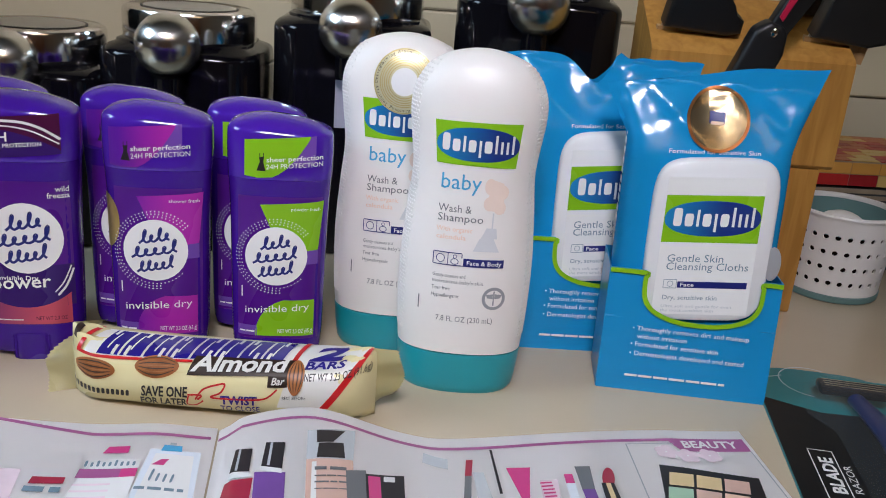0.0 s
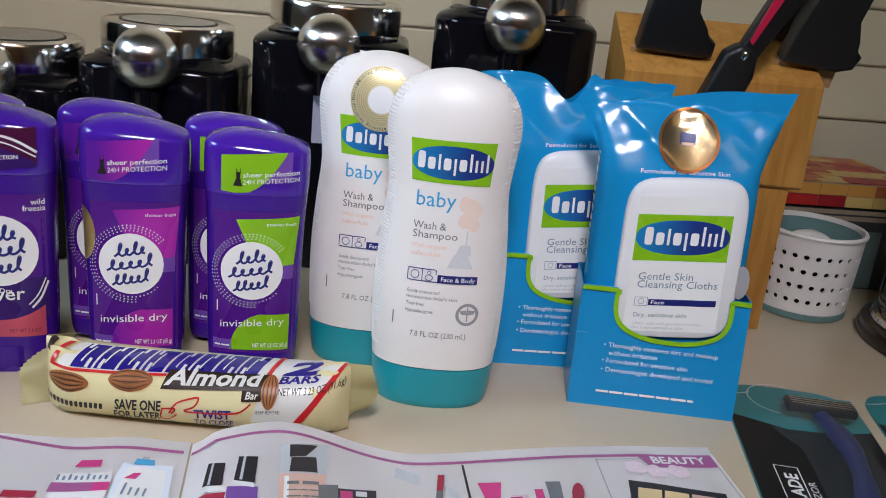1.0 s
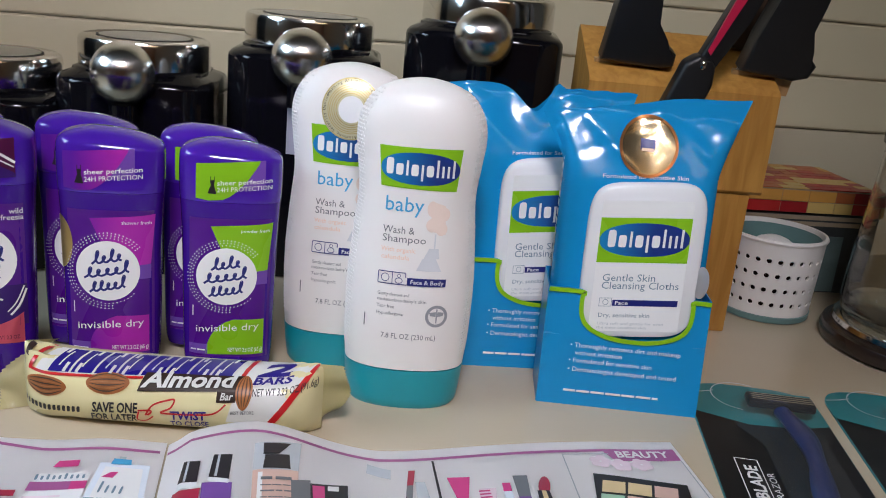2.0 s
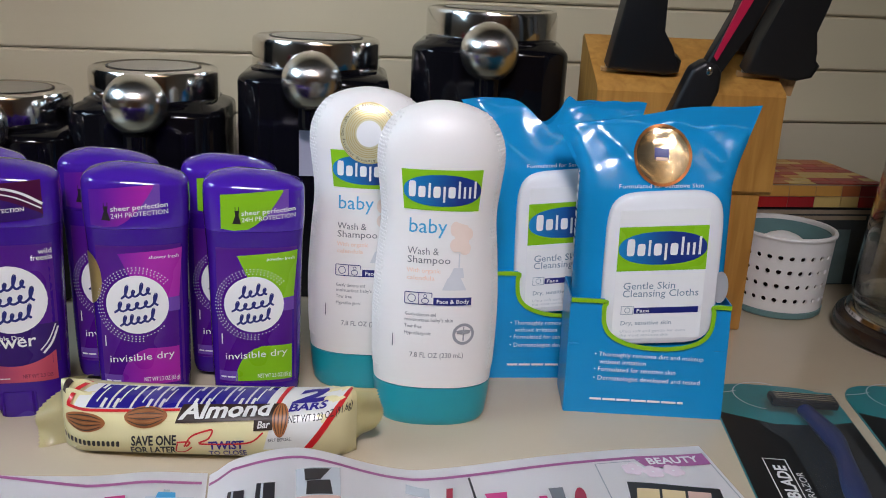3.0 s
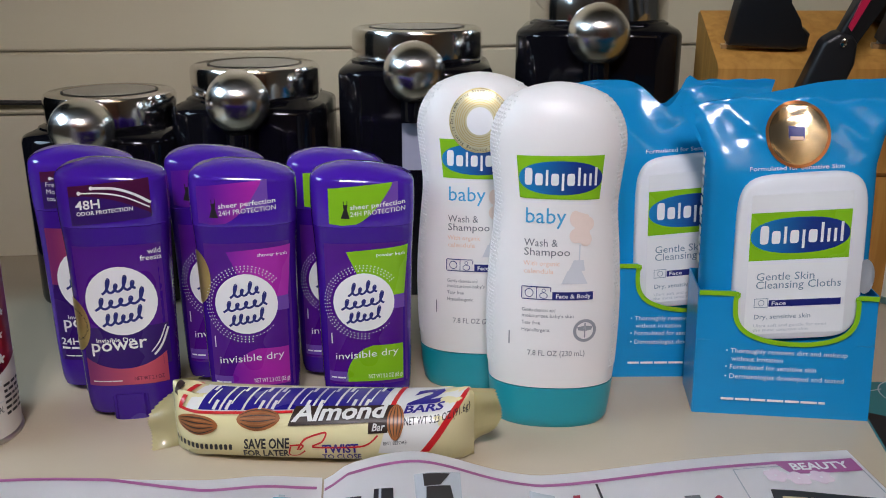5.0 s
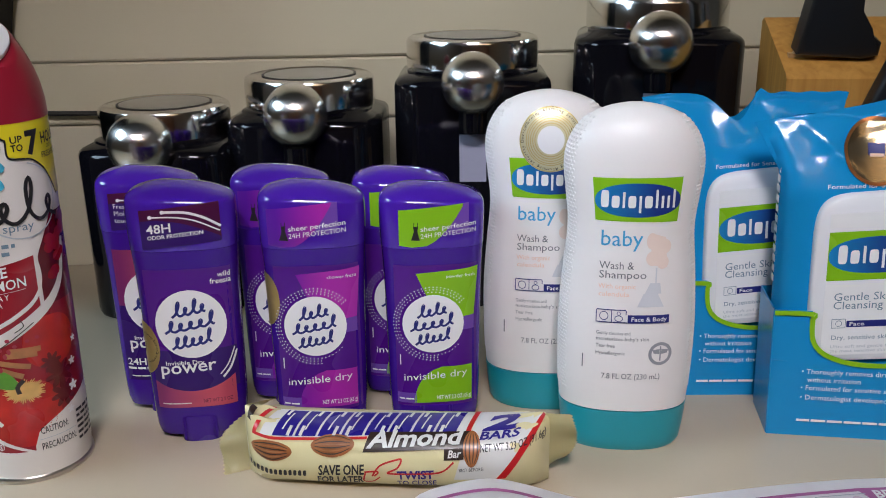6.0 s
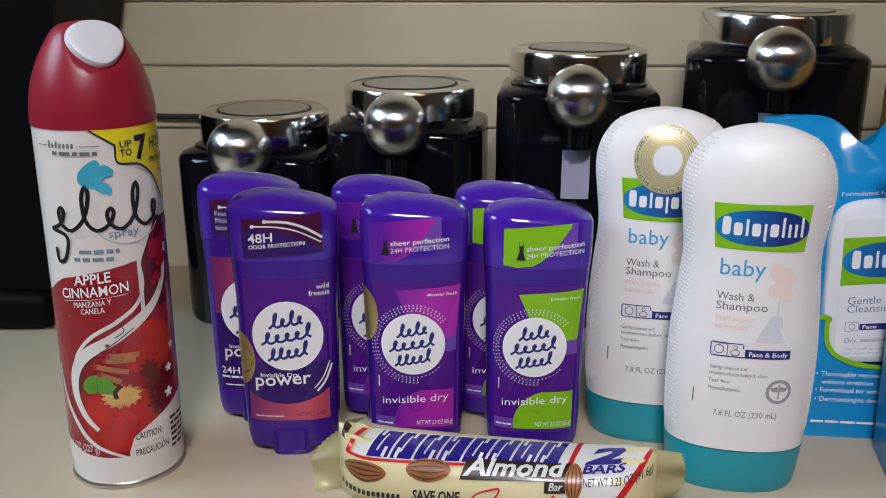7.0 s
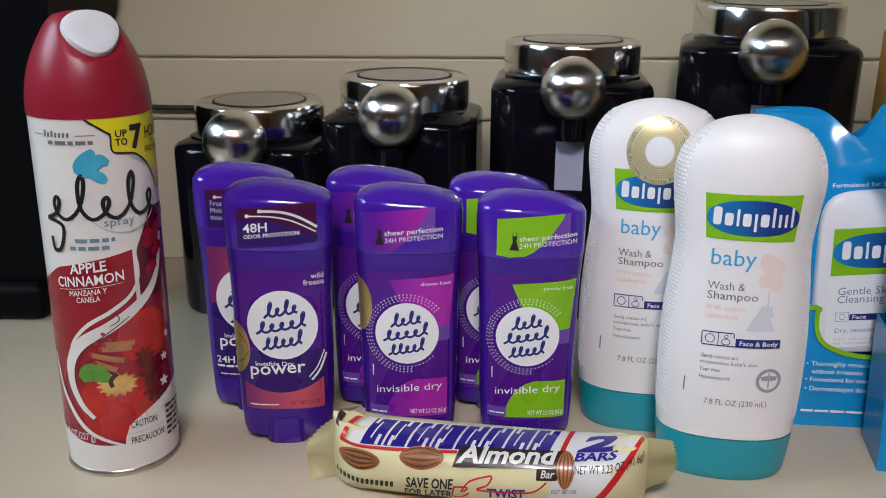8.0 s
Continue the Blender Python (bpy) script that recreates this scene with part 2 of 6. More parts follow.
tile_mosaic = brick_random(mat("mosaic_paint", (0.5, 0.1, 0.05), 0.35, vary=0),
                           [(0.40, 0.02, 0.02), (0.55, 0.28, 0.06), (0.30, 0.015, 0.02), (0.58, 0.42, 0.14), (0.42, 0.12, 0.04)])


# ---- building helpers ----
def part(name, bm, material, parent, label="", smooth=True):
    me = bpy.data.meshes.new(name)
    bmesh.ops.recalc_face_normals(bm, faces=bm.faces) if len(bm.faces) < 6000 else None
    bm.to_mesh(me)
    bm.free()
    me.materials.append(material)
    if smooth:
        me.polygons.foreach_set("use_smooth", [True] * len(me.polygons))
        me.set_sharp_from_angle(angle=radians(38))
    ob = new(name, me)
    ob.parent = parent
    return tagged(ob, label) if label else ob


def decal(name, bm, material, parent, label=""):
    """A printed layer: faces keep the direction in which they were laid."""
    me = bpy.data.meshes.new(name)
    bm.to_mesh(me)
    bm.free()
    me.materials.append(material)
    me.polygons.foreach_set("use_smooth", [True] * len(me.polygons))
    ob = new(name, me)
    ob.parent = parent
    return tagged(ob, label) if label else ob


def thing(name, m, label, category, group="", kind=""):
    ob = new(name)
    ob.empty_display_size = 0.02
    ob.matrix_world = m
    return tagged(ob, label, category, group, kind)


def box(bm, x0, x1, y0, y1, z0, z1, bevel=0.0, seg=2, m=None):
    r = bmesh.ops.create_cube(bm, size=1.0)
    vs = r["verts"]
    for v in vs:
        v.co = Vector(((x0 + x1) / 2 + v.co.x * (x1 - x0), (y0 + y1) / 2 + v.co.y * (y1 - y0), (z0 + z1) / 2 + v.co.z * (z1 - z0)))
    if bevel:
        es = list({e for v in vs for e in v.link_edges})
        out = bmesh.ops.bevel(bm, geom=es, offset=bevel, segments=seg, profile=0.5, affect="EDGES")
        vs = list({v for v in out["verts"]} | {v for v in vs if v.is_valid})
    if m is not None:
        bmesh.ops.transform(bm, matrix=m, verts=vs)
    return bm


def prism(bm, outline, a0, a1, axis="x"):
    """An outline of (p, q) swept along an axis: x sweeps (y, z), z sweeps (x, y), y sweeps (x, z)."""
    def at(p, q, a):
        return {"x": (a, p, q), "y": (p, a, q), "z": (p, q, a)}[axis]
    lo = [bm.verts.new(at(p, q, a0)) for p, q in outline]
    hi = [bm.verts.new(at(p, q, a1)) for p, q in outline]
    n = len(outline)
    bm.faces.new(lo)
    bm.faces.new(hi[::-1])
    for i in range(n):
        bm.faces.new((lo[i], hi[i], hi[(i + 1) % n], lo[(i + 1) % n]))
    return bm


def lathe(bm, prof, seg=48, close=True, centre=(0, 0)):
    rings = []
    for r, z in prof:
        rings.append([bm.verts.new((centre[0] + r * math.cos(2 * math.pi * i / seg), centre[1] + r * math.sin(2 * math.pi * i / seg), z)) for i in range(seg)])
    for a, b in zip(rings, rings[1:]):
        for i in range(seg):
            bm.faces.new((a[i], a[(i + 1) % seg], b[(i + 1) % seg], b[i]))
    if close:
        bm.faces.new(rings[0][::-1])
        bm.faces.new(rings[-1])
    return bm


class Loft:
    """An upright body with superellipse sections: rows of (z, half width, half depth). The front faces -y.
    at(u, z, off): the point u metres round from the middle of the front, z up, off metres outside."""

    def __init__(self, rows, n=2.4, lean=0.0):
        self.rows, self.n, self.lean, self.cache = rows, n, lean, {}

    def size(self, z):
        rows = self.rows
        if z <= rows[0][0]:
            return rows[0][1:]
        for i in range(len(rows) - 1):
            a, b = rows[i], rows[i + 1]
            if z <= b[0]:
                t = (z - a[0]) / (b[0] - a[0])
                p = rows[max(i - 1, 0)]
                q = rows[min(i + 2, len(rows) - 1)]
                out = []
                for k in (1, 2):
                    ma = (b[k] - p[k]) / (b[0] - p[0]) * (b[0] - a[0]) if i > 0 else b[k] - a[k]
                    mb = (q[k] - a[k]) / (q[0] - a[0]) * (b[0] - a[0]) if i + 2 < len(rows) else b[k] - a[k]
                    out.append((2 * t**3 - 3 * t * t + 1) * a[k] + (t**3 - 2 * t * t + t) * ma + (3 * t * t - 2 * t**3) * b[k] + (t**3 - t * t) * mb)
                return out
        return rows[-1][1:]

    def table(self, z):
        key = round(z, 5)
        if key not in self.cache:
            w, d = self.size(z)
            a = np.linspace(-math.pi, math.pi, 257)
            s, c = np.sin(a), np.cos(a)
            x = w * np.sign(s) * np.abs(s) ** (2 / self.n)
            y = -d * np.sign(c) * np.abs(c) ** (2 / self.n)
            length = np.concatenate(([0], np.cumsum(np.hypot(np.diff(x), np.diff(y)))))
            self.cache[key] = (x, y, length - length[128])
        return self.cache[key]

    def raw(self, u, z):
        x, y, s = self.table(z)
        return Vector((float(np.interp(u, s, x)), float(np.interp(u, s, y)) + self.lean * z, z))

    def at(self, u, z, off=0.0):
        p = self.raw(u, z)
        if off:
            e = 0.0012
            t = self.raw(u + e, z) - self.raw(u - e, z)
            b = self.raw(u, z + e) - self.raw(u, z - e)
            n = t.cross(b)
            p = p + n.normalized() * off if n.length else p
        return p

    def mesh(self, bm, zs, seg=64, caps=(True, True), grow=0.0):
        rings = []
        for z in zs:
            w, d = self.size(z)
            w, d = w + grow, d + grow
            ring = []
            for i in range(seg):
                a = 2 * math.pi * i / seg
                s, c = math.sin(a), math.cos(a)
                ring.append(bm.verts.new((w * math.copysign(abs(s) ** (2 / self.n), s), -d * math.copysign(abs(c) ** (2 / self.n), c) + self.lean * z, z)))
            rings.append(ring)
        for a, b in zip(rings, rings[1:]):
            for i in range(seg):
                bm.faces.new((a[i], a[(i + 1) % seg], b[(i + 1) % seg], b[i]))
        if caps[0]:
            bm.faces.new(rings[0][::-1])
        if caps[1]:
            bm.faces.new(rings[-1])
        return bm


def steps(a, b, n):
    return [a + (b - a) * i / n for i in range(n + 1)]


def patch(bm, at, v0, v1, left, right, off, rows=10, cols=6):
    """A printed patch between the lines left(v) and right(v) on the surface at(u, v, off)."""
    grid = []
    for v in steps(v0, v1, rows):
        a, b = left(v), right(v)
        grid.append([bm.verts.new(at(a + (b - a) * j / cols, v, off)) for j in range(cols + 1)])
    for r in range(rows):
        for j in range(cols):
            bm.faces.new((grid[r][j], grid[r][j + 1], grid[r + 1][j + 1], grid[r + 1][j]))
    return bm


def rect(bm, at, u0, u1, v0, v1, off, cols=6, rows=2, slant=0.0):
    return patch(bm, at, v0, v1, lambda v: u0 + slant * (v - v0), lambda v: u1 + slant * (v - v0), off, rows, cols)


def oval(bm, at, u, v, ru, rv, off, rows=16, cols=8, power=2.0):
    def half(q):
        return ru * max(0.0, 1 - abs((q - v) / rv) ** power) ** (1 / power)
    grid = [v - rv * math.cos(math.pi * i / rows) for i in range(rows + 1)]
    verts = []
    for q in grid:
        h = max(half(q), ru * 0.02)
        verts.append([bm.verts.new(at(u - h + 2 * h * j / cols, q, off)) for j in range(cols + 1)])
    for r in range(rows):
        for j in range(cols):
            bm.faces.new((verts[r][j], verts[r][j + 1], verts[r + 1][j + 1], verts[r + 1][j]))
    return bm


def ring(bm, at, u, v, ru, rv, width, off, seg=40, a0=0.0, a1=360.0):
    prev = None
    for i in range(seg + 1):
        a = radians(a0 + (a1 - a0) * i / seg)
        pair = [bm.verts.new(at(u + (ru + k) * math.cos(a), v + (rv + k) * math.sin(a), off)) for k in (0, width)]
        if prev:
            bm.faces.new((prev[0], prev[1], pair[1], pair[0]))
        prev = pair
    return bm


def stroke(bm, at, pts, width, off, taper=True, fine=5):
    """A painted stroke along smooth points (u, v)."""
    dense = []
    n = len(pts)
    for i in range(n - 1):
        p0, p1, p2, p3 = (Vector(pts[max(0, min(n - 1, i + k))]) for k in (-1, 0, 1, 2))
        for j in range(fine):
            t = j / fine
            dense.append(0.5 * (2 * p1 + (p2 - p0) * t + (2 * p0 - 5 * p1 + 4 * p2 - p3) * t * t + (3 * p1 - p0 - 3 * p2 + p3) * t**3))
    dense.append(Vector(pts[-1]))
    prev = None
    for i, p in enumerate(dense):
        d = dense[min(i + 1, len(dense) - 1)] - dense[max(i - 1, 0)]
        if d.length < 1e-9:
            continue
        nrm = Vector((-d.y, d.x)).normalized()
        t = i / (len(dense) - 1)
        w = width / 2 * ((0.35 + 0.65 * math.sin(math.pi * min(max(t, 0.02), 0.98))) if taper else 1)
        pair = [bm.verts.new(at(*(p - nrm * w), off)), bm.verts.new(at(*(p + nrm * w), off))]
        if prev:
            bm.faces.new((prev[0], pair[0], pair[1], prev[1]))
        prev = pair
    return bm


def blobs(bm, at, u, v, width, heights, off, slant=0.15, fill=0.66, unit=0.004):
    """A row of plain rounded bars in place of a word mark."""
    n = len(heights)
    step = width / n
    for i, (lo, hi) in enumerate(heights):
        a, b = u + i * step, u + i * step + step * fill
        v0, v1 = v + lo * unit, v + hi * unit
        mid, r = (a + b) / 2, (b - a) / 2

        def half(q, v0=v0, v1=v1, r=r):
            e = min(q - v0, v1 - q) / (r + 1e-9)
            return r * (0.55 + 0.45 * math.sqrt(max(0.0, 1 - (1 - min(e, 1)) ** 2)))
        patch(bm, at, v0, v1, lambda q: mid - half(q) + slant * (q - v), lambda q: mid + half(q) + slant * (q - v), off, 6, 2)
    return bm


def loops(bm, at, u, v, width, heights, off, weight, slant=0.3, rise=0.0):
    """A script word mark as one looping brush line: a loop for each height."""
    pts = []
    step = width / len(heights)
    for i, h in enumerate(heights):
        for k in range(6):
            t = k / 6
            y = h / 2 * (1 - math.cos(2 * math.pi * t))
            x = step * (i + t) + 0.34 * step * math.sin(2 * math.pi * t)
            pts.append((u + x + slant * y, v + y + rise * x))
    pts.append((u + width, v + rise * width))
    return stroke(bm, at, pts, weight, off, False, 3)


def marks(bm, at, u, v, width, seq, x_height, off, weight):
    """A word mark as plain rounded blocks and upright bars; seq: for each shape its kind, foot and head in x-heights."""
    step = width / sum(1.0 if kind == "block" else 0.55 for kind, lo, hi in seq)
    x = u
    for kind, lo, hi in seq:
        w = step * (1.0 if kind == "block" else 0.55)
        if kind == "block":
            oval(bm, at, x + w / 2, v + (lo + hi) / 2 * x_height, w * 0.37, (hi - lo) / 2 * x_height, off, 12, 4, 4.5)
        else:
            rect(bm, at, x + w / 2 - weight * 0.55, x + w / 2 + weight * 0.55, v + lo * x_height, v + hi * x_height, off, 2, 5)
        x += w
    return bm


OVAL_MARK = (("block", 0, 1.42), ("block", 0, 1), ("bar", 0, 1.3), ("block", 0, 1), ("bar", -0.4, 1), ("block", 0, 1), ("bar", 0, 1.5), ("bar", 0, 1), ("bar", 0, 1), ("bar", 0, 1.5))


def quad(bm, at, corners, off, rows=4, cols=6):
    """A printed four-sided shape: foot left, foot right, head right, head left."""
    (a, b), (c, d), (e, f), (g, h) = corners
    grid = []
    for i in range(rows + 1):
        t = i / rows
        line = []
        for j in range(cols + 1):
            q = j / cols
            lo = (a + (c - a) * q, b + (d - b) * q)
            hi = (g + (e - g) * q, h + (f - h) * q)
            line.append(bm.verts.new(at(lo[0] + (hi[0] - lo[0]) * t, lo[1] + (hi[1] - lo[1]) * t, off)))
        grid.append(line)
    for i in range(rows):
        for j in range(cols):
            bm.faces.new((grid[i][j], grid[i][j + 1], grid[i + 1][j + 1], grid[i + 1][j]))
    return bm


def bars(bm, at, u, v, width, height, off, seedling=1, word=0.008):
    """A line of writing too small to read: plain bars."""
    rnd = random.Random(seedling)
    x = u
    while x < u + width:
        w = min(word * rnd.uniform(0.5, 1.4), u + width - x)
        if w > 0.001:
            rect(bm, at, x, x + w, v, v + height, off, 3, 1)
        x += w + height * 0.6
    return bm


def write(bm, at, text, u, v, size, off, width=None, align="LEFT", shear=0.0, bold=0.0, turn=None):
    """Lettering in the built-in font, laid on a surface; size is the height of a capital."""
    curve = bpy.data.curves.new("lettering", "FONT")
    curve.body, curve.size, curve.resolution_u, curve.align_x, curve.shear, curve.offset = text, 1.0, 2, align, shear, bold
    ob = bpy.data.objects.new("lettering", curve)
    me = ob.to_mesh()
    pts = [(q.co.x, q.co.y) for q in me.vertices]
    k = size / 0.7
    xs = [p[0] for p in pts] or [0, 1]
    kx = width / (max(xs) - min(xs)) if width else k
    tmp = bmesh.new()
    tv = [tmp.verts.new((p * kx, q * k, 0)) for p, q in pts]
    for poly in me.polygons:
        try:
            tmp.faces.new([tv[i] for i in poly.vertices])
        except ValueError:
            pass
    if size > 0.0035:
        # large letters bend with the surface
        for _ in range(3):
            bmesh.ops.triangulate(tmp, faces=tmp.faces[:])
            far = [e for e in tmp.edges if e.calc_length() > 0.0022]
            if far:
                bmesh.ops.subdivide_edges(tmp, edges=far, cuts=1)
        bmesh.ops.triangulate(tmp, faces=tmp.faces[:])
    tmp.verts.index_update()
    vs = []
    for tq in tmp.verts:
        a, b = tq.co.x, tq.co.y
        if turn:
            a, b = a * math.cos(turn) - b * math.sin(turn), a * math.sin(turn) + b * math.cos(turn)
        vs.append(bm.verts.new(at(u + a, v + b, off)))
    for f in tmp.faces:
        try:
            bm.faces.new([vs[q.index] for q in f.verts])
        except ValueError:
            pass
    tmp.free()
    ob.to_mesh_clear()
    bpy.data.objects.remove(ob)
    bpy.data.curves.remove(curve)
    return bm


def arc_write(bm, at, text, u, v, radius, size, off, a0, a1):
    """Lettering round a circle, from the angle a0 to a1 (degrees, clockwise)."""
    for i, ch in enumerate(text):
        if ch == " ":
            continue
        a = radians(a0 + (a1 - a0) * i / max(1, len(text) - 1))
        write(bm, at, ch, u + radius * math.cos(a), v + radius * math.sin(a), size, off, align="CENTER", turn=a - math.pi / 2)
    return bm


def B():
    return bmesh.new()


# ---- setting ----
WALL_Y = 0.90


def structure(name, bm, material, label, category, smooth=False):
    return tagged(part(name, bm, material, None, label, smooth), label, category, kind="structure")


structure("counter", box(B(), -1.3, 1.3, 0.26, WALL_Y + 0.02, -0.04, 0.0, 0.004), M["counter"], "cream laminate kitchen counter with a faint gloss", "counter", True)
structure("cabinet_front", box(B(), -1.3, 1.3, 0.30, 0.32, -0.9, -0.042), M["cabinet"], "brown wooden cabinet front under the counter", "cabinet front")
structure("floor", box(B(), -1.32, 1.32, -2.4, WALL_Y, -0.95, -0.902), M["floor"], "dull brown vinyl kitchen floor", "floor")
structure("ceiling", box(B(), -1.32, 1.32, -2.4, WALL_Y + 0.1, 1.5, 1.55), M["plaster"], "plain ceiling out of view, coloured dark to dim reflections", "ceiling")
structure("wall_west", box(B(), -1.4, -1.32, -2.4, WALL_Y + 0.1, -0.95, 1.5), M["plaster"], "plain side wall out of view, coloured dark to dim reflections", "wall")
structure("wall_east", box(B(), 1.32, 1.4, -2.4, WALL_Y + 0.1, -0.95, 1.5), M["plaster"], "plain side wall out of view, coloured dark to dim reflections", "wall")
structure("wall_south", box(B(), -1.4, 1.4, -2.48, -2.4, -0.95, 1.55), M["cabinet"], "brown wooden cupboard wall behind the camera", "wall")
wall = structure("wall_north", box(B(), -1.32, 1.32, WALL_Y + 0.012, WALL_Y + 0.1, -0.95, 1.5), M["gap"], "cream horizontal board wall behind the counter", "wall")
structure("backsplash", box(B(), -1.32, 1.32, WALL_Y + 0.001, WALL_Y + 0.011, 0.0, 0.1300, 0.001), M["splash"], "low cream backsplash strip", "backsplash", True)

# Fixture made up for the main beam, hung low and never in view.
lamp = thing("added_pendant", pose(-0.05, -0.42, 1.245), "added square hanging light with a white diffuser, out of view", "pendant light")
part("frame", box(B(), -0.19, 0.19, -0.19, 0.19, -0.04, -0.001, 0.01), M["steel_top"], lamp)
part("diffuser", box(B(), -0.175, 0.175, -0.175, 0.175, -0.048, -0.041, 0.002), M["shade"], lamp, "glowing white diffuser")
part("rod", lathe(B(), [(0.006, -0.001), (0.006, 0.253)], 16), M["steel_top"], lamp)

# Unseen fixture added for the warm streaks mirrored in the steel balls.
tube = thing("added_warm_light", pose(0.55, -1.35, 1.498), "added long warm light with a frosted cover, out of view", "ceiling light")
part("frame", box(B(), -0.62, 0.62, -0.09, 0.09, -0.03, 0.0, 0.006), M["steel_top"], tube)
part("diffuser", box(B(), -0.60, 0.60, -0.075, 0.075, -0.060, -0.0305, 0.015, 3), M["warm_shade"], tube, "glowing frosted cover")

# ---- deodorant sticks ----
STICK = Loft([(0.004, 0.0258, 0.0135), (0.009, 0.0270, 0.0150), (0.03, 0.0279, 0.0155), (0.07, 0.0286, 0.0158), (0.100, 0.0293, 0.0161),
              (0.1185, 0.0304, 0.0165), (0.1195, 0.0306, 0.0167), (0.135, 0.0311, 0.0170), (0.1445, 0.0308, 0.0168), (0.1466, 0.0302, 0.0163), (0.1484, 0.0287, 0.0152), (0.1502, 0.0254, 0.0132), (0.1522, 0.0192, 0.0100), (0.1538, 0.0112, 0.0060), (0.1545, 0.0012, 0.001)], n=3.0)


def speed_mark(at, u, v, r, parent):
    decal("white_disc", oval(B(), at, u, v, r, r * 1.02, 0.0004), M["print_white"], parent, "round white printed disc")
    k = r / 0.0175
    lines = ((-0.0088, 0.0040, 0.0165, (1.9, 1, 1.9, 1)), (-0.0130, -0.0044, 0.0245, (1.5, 1, 1, 1, 1.9)), (-0.0102, -0.0128, 0.0195, (1.5, 1.5, 1, 1, 1.9)))
    for du, dv, width, heights in lines:
        bm = loops(B(), at, u + du * k, v + dv * k, width * k, [0.0040 * k * h for h in heights], 0.0006, 0.0013 * k, 0.2, 0.16)
        decal("word_mark", bm, M["navy"], parent, "navy script word mark as a looping brush line")


def stick_body(m, label, tall, group="deodorant sticks"):
    s = thing("deodorant_stick", m @ Matrix.Diagonal((0.972, 1, tall, 1)), label, "deodorant", group)
    part("barrel", STICK.mesh(B(), [0.004, 0.0055] + steps(0.009, 0.1185, 14), 72), M["purple"], s)
    bm = STICK.mesh(B(), [0.1187, 0.1192, 0.1205] + steps(0.123, 0.1415, 7) + [0.1430, 0.1445, 0.1456, 0.1466, 0.1475, 0.1484, 0.1493, 0.1502, 0.1512, 0.1522, 0.1531, 0.1538, 0.1543, 0.1545], 72)
    for v in bm.verts:
        # the crown slopes down to one side and to the front
        v.co.z += max(0.0, (v.co.z - 0.1400) / 0.015) * (-0.095 * v.co.x + 0.10 * v.co.y)
    part("cap", bm, M["cap_purple"], s, "glossy domed purple cap")
    d = Loft([(0, 0.0125, 0.0155), (0.0165, 0.0125, 0.0162)], n=4)
    bm = d.mesh(B(), [0, 0.001, 0.0155, 0.0165], 48)
    for v in bm.verts:
        if 0.0005 < v.co.z < 0.016 and v.co.y < 0:
            v.co.y -= 0.0012 * (round(v.co.x * 900) % 2)
    part("dial", bm, M["purple"], s, "ribbed purple turning dial")
    return s


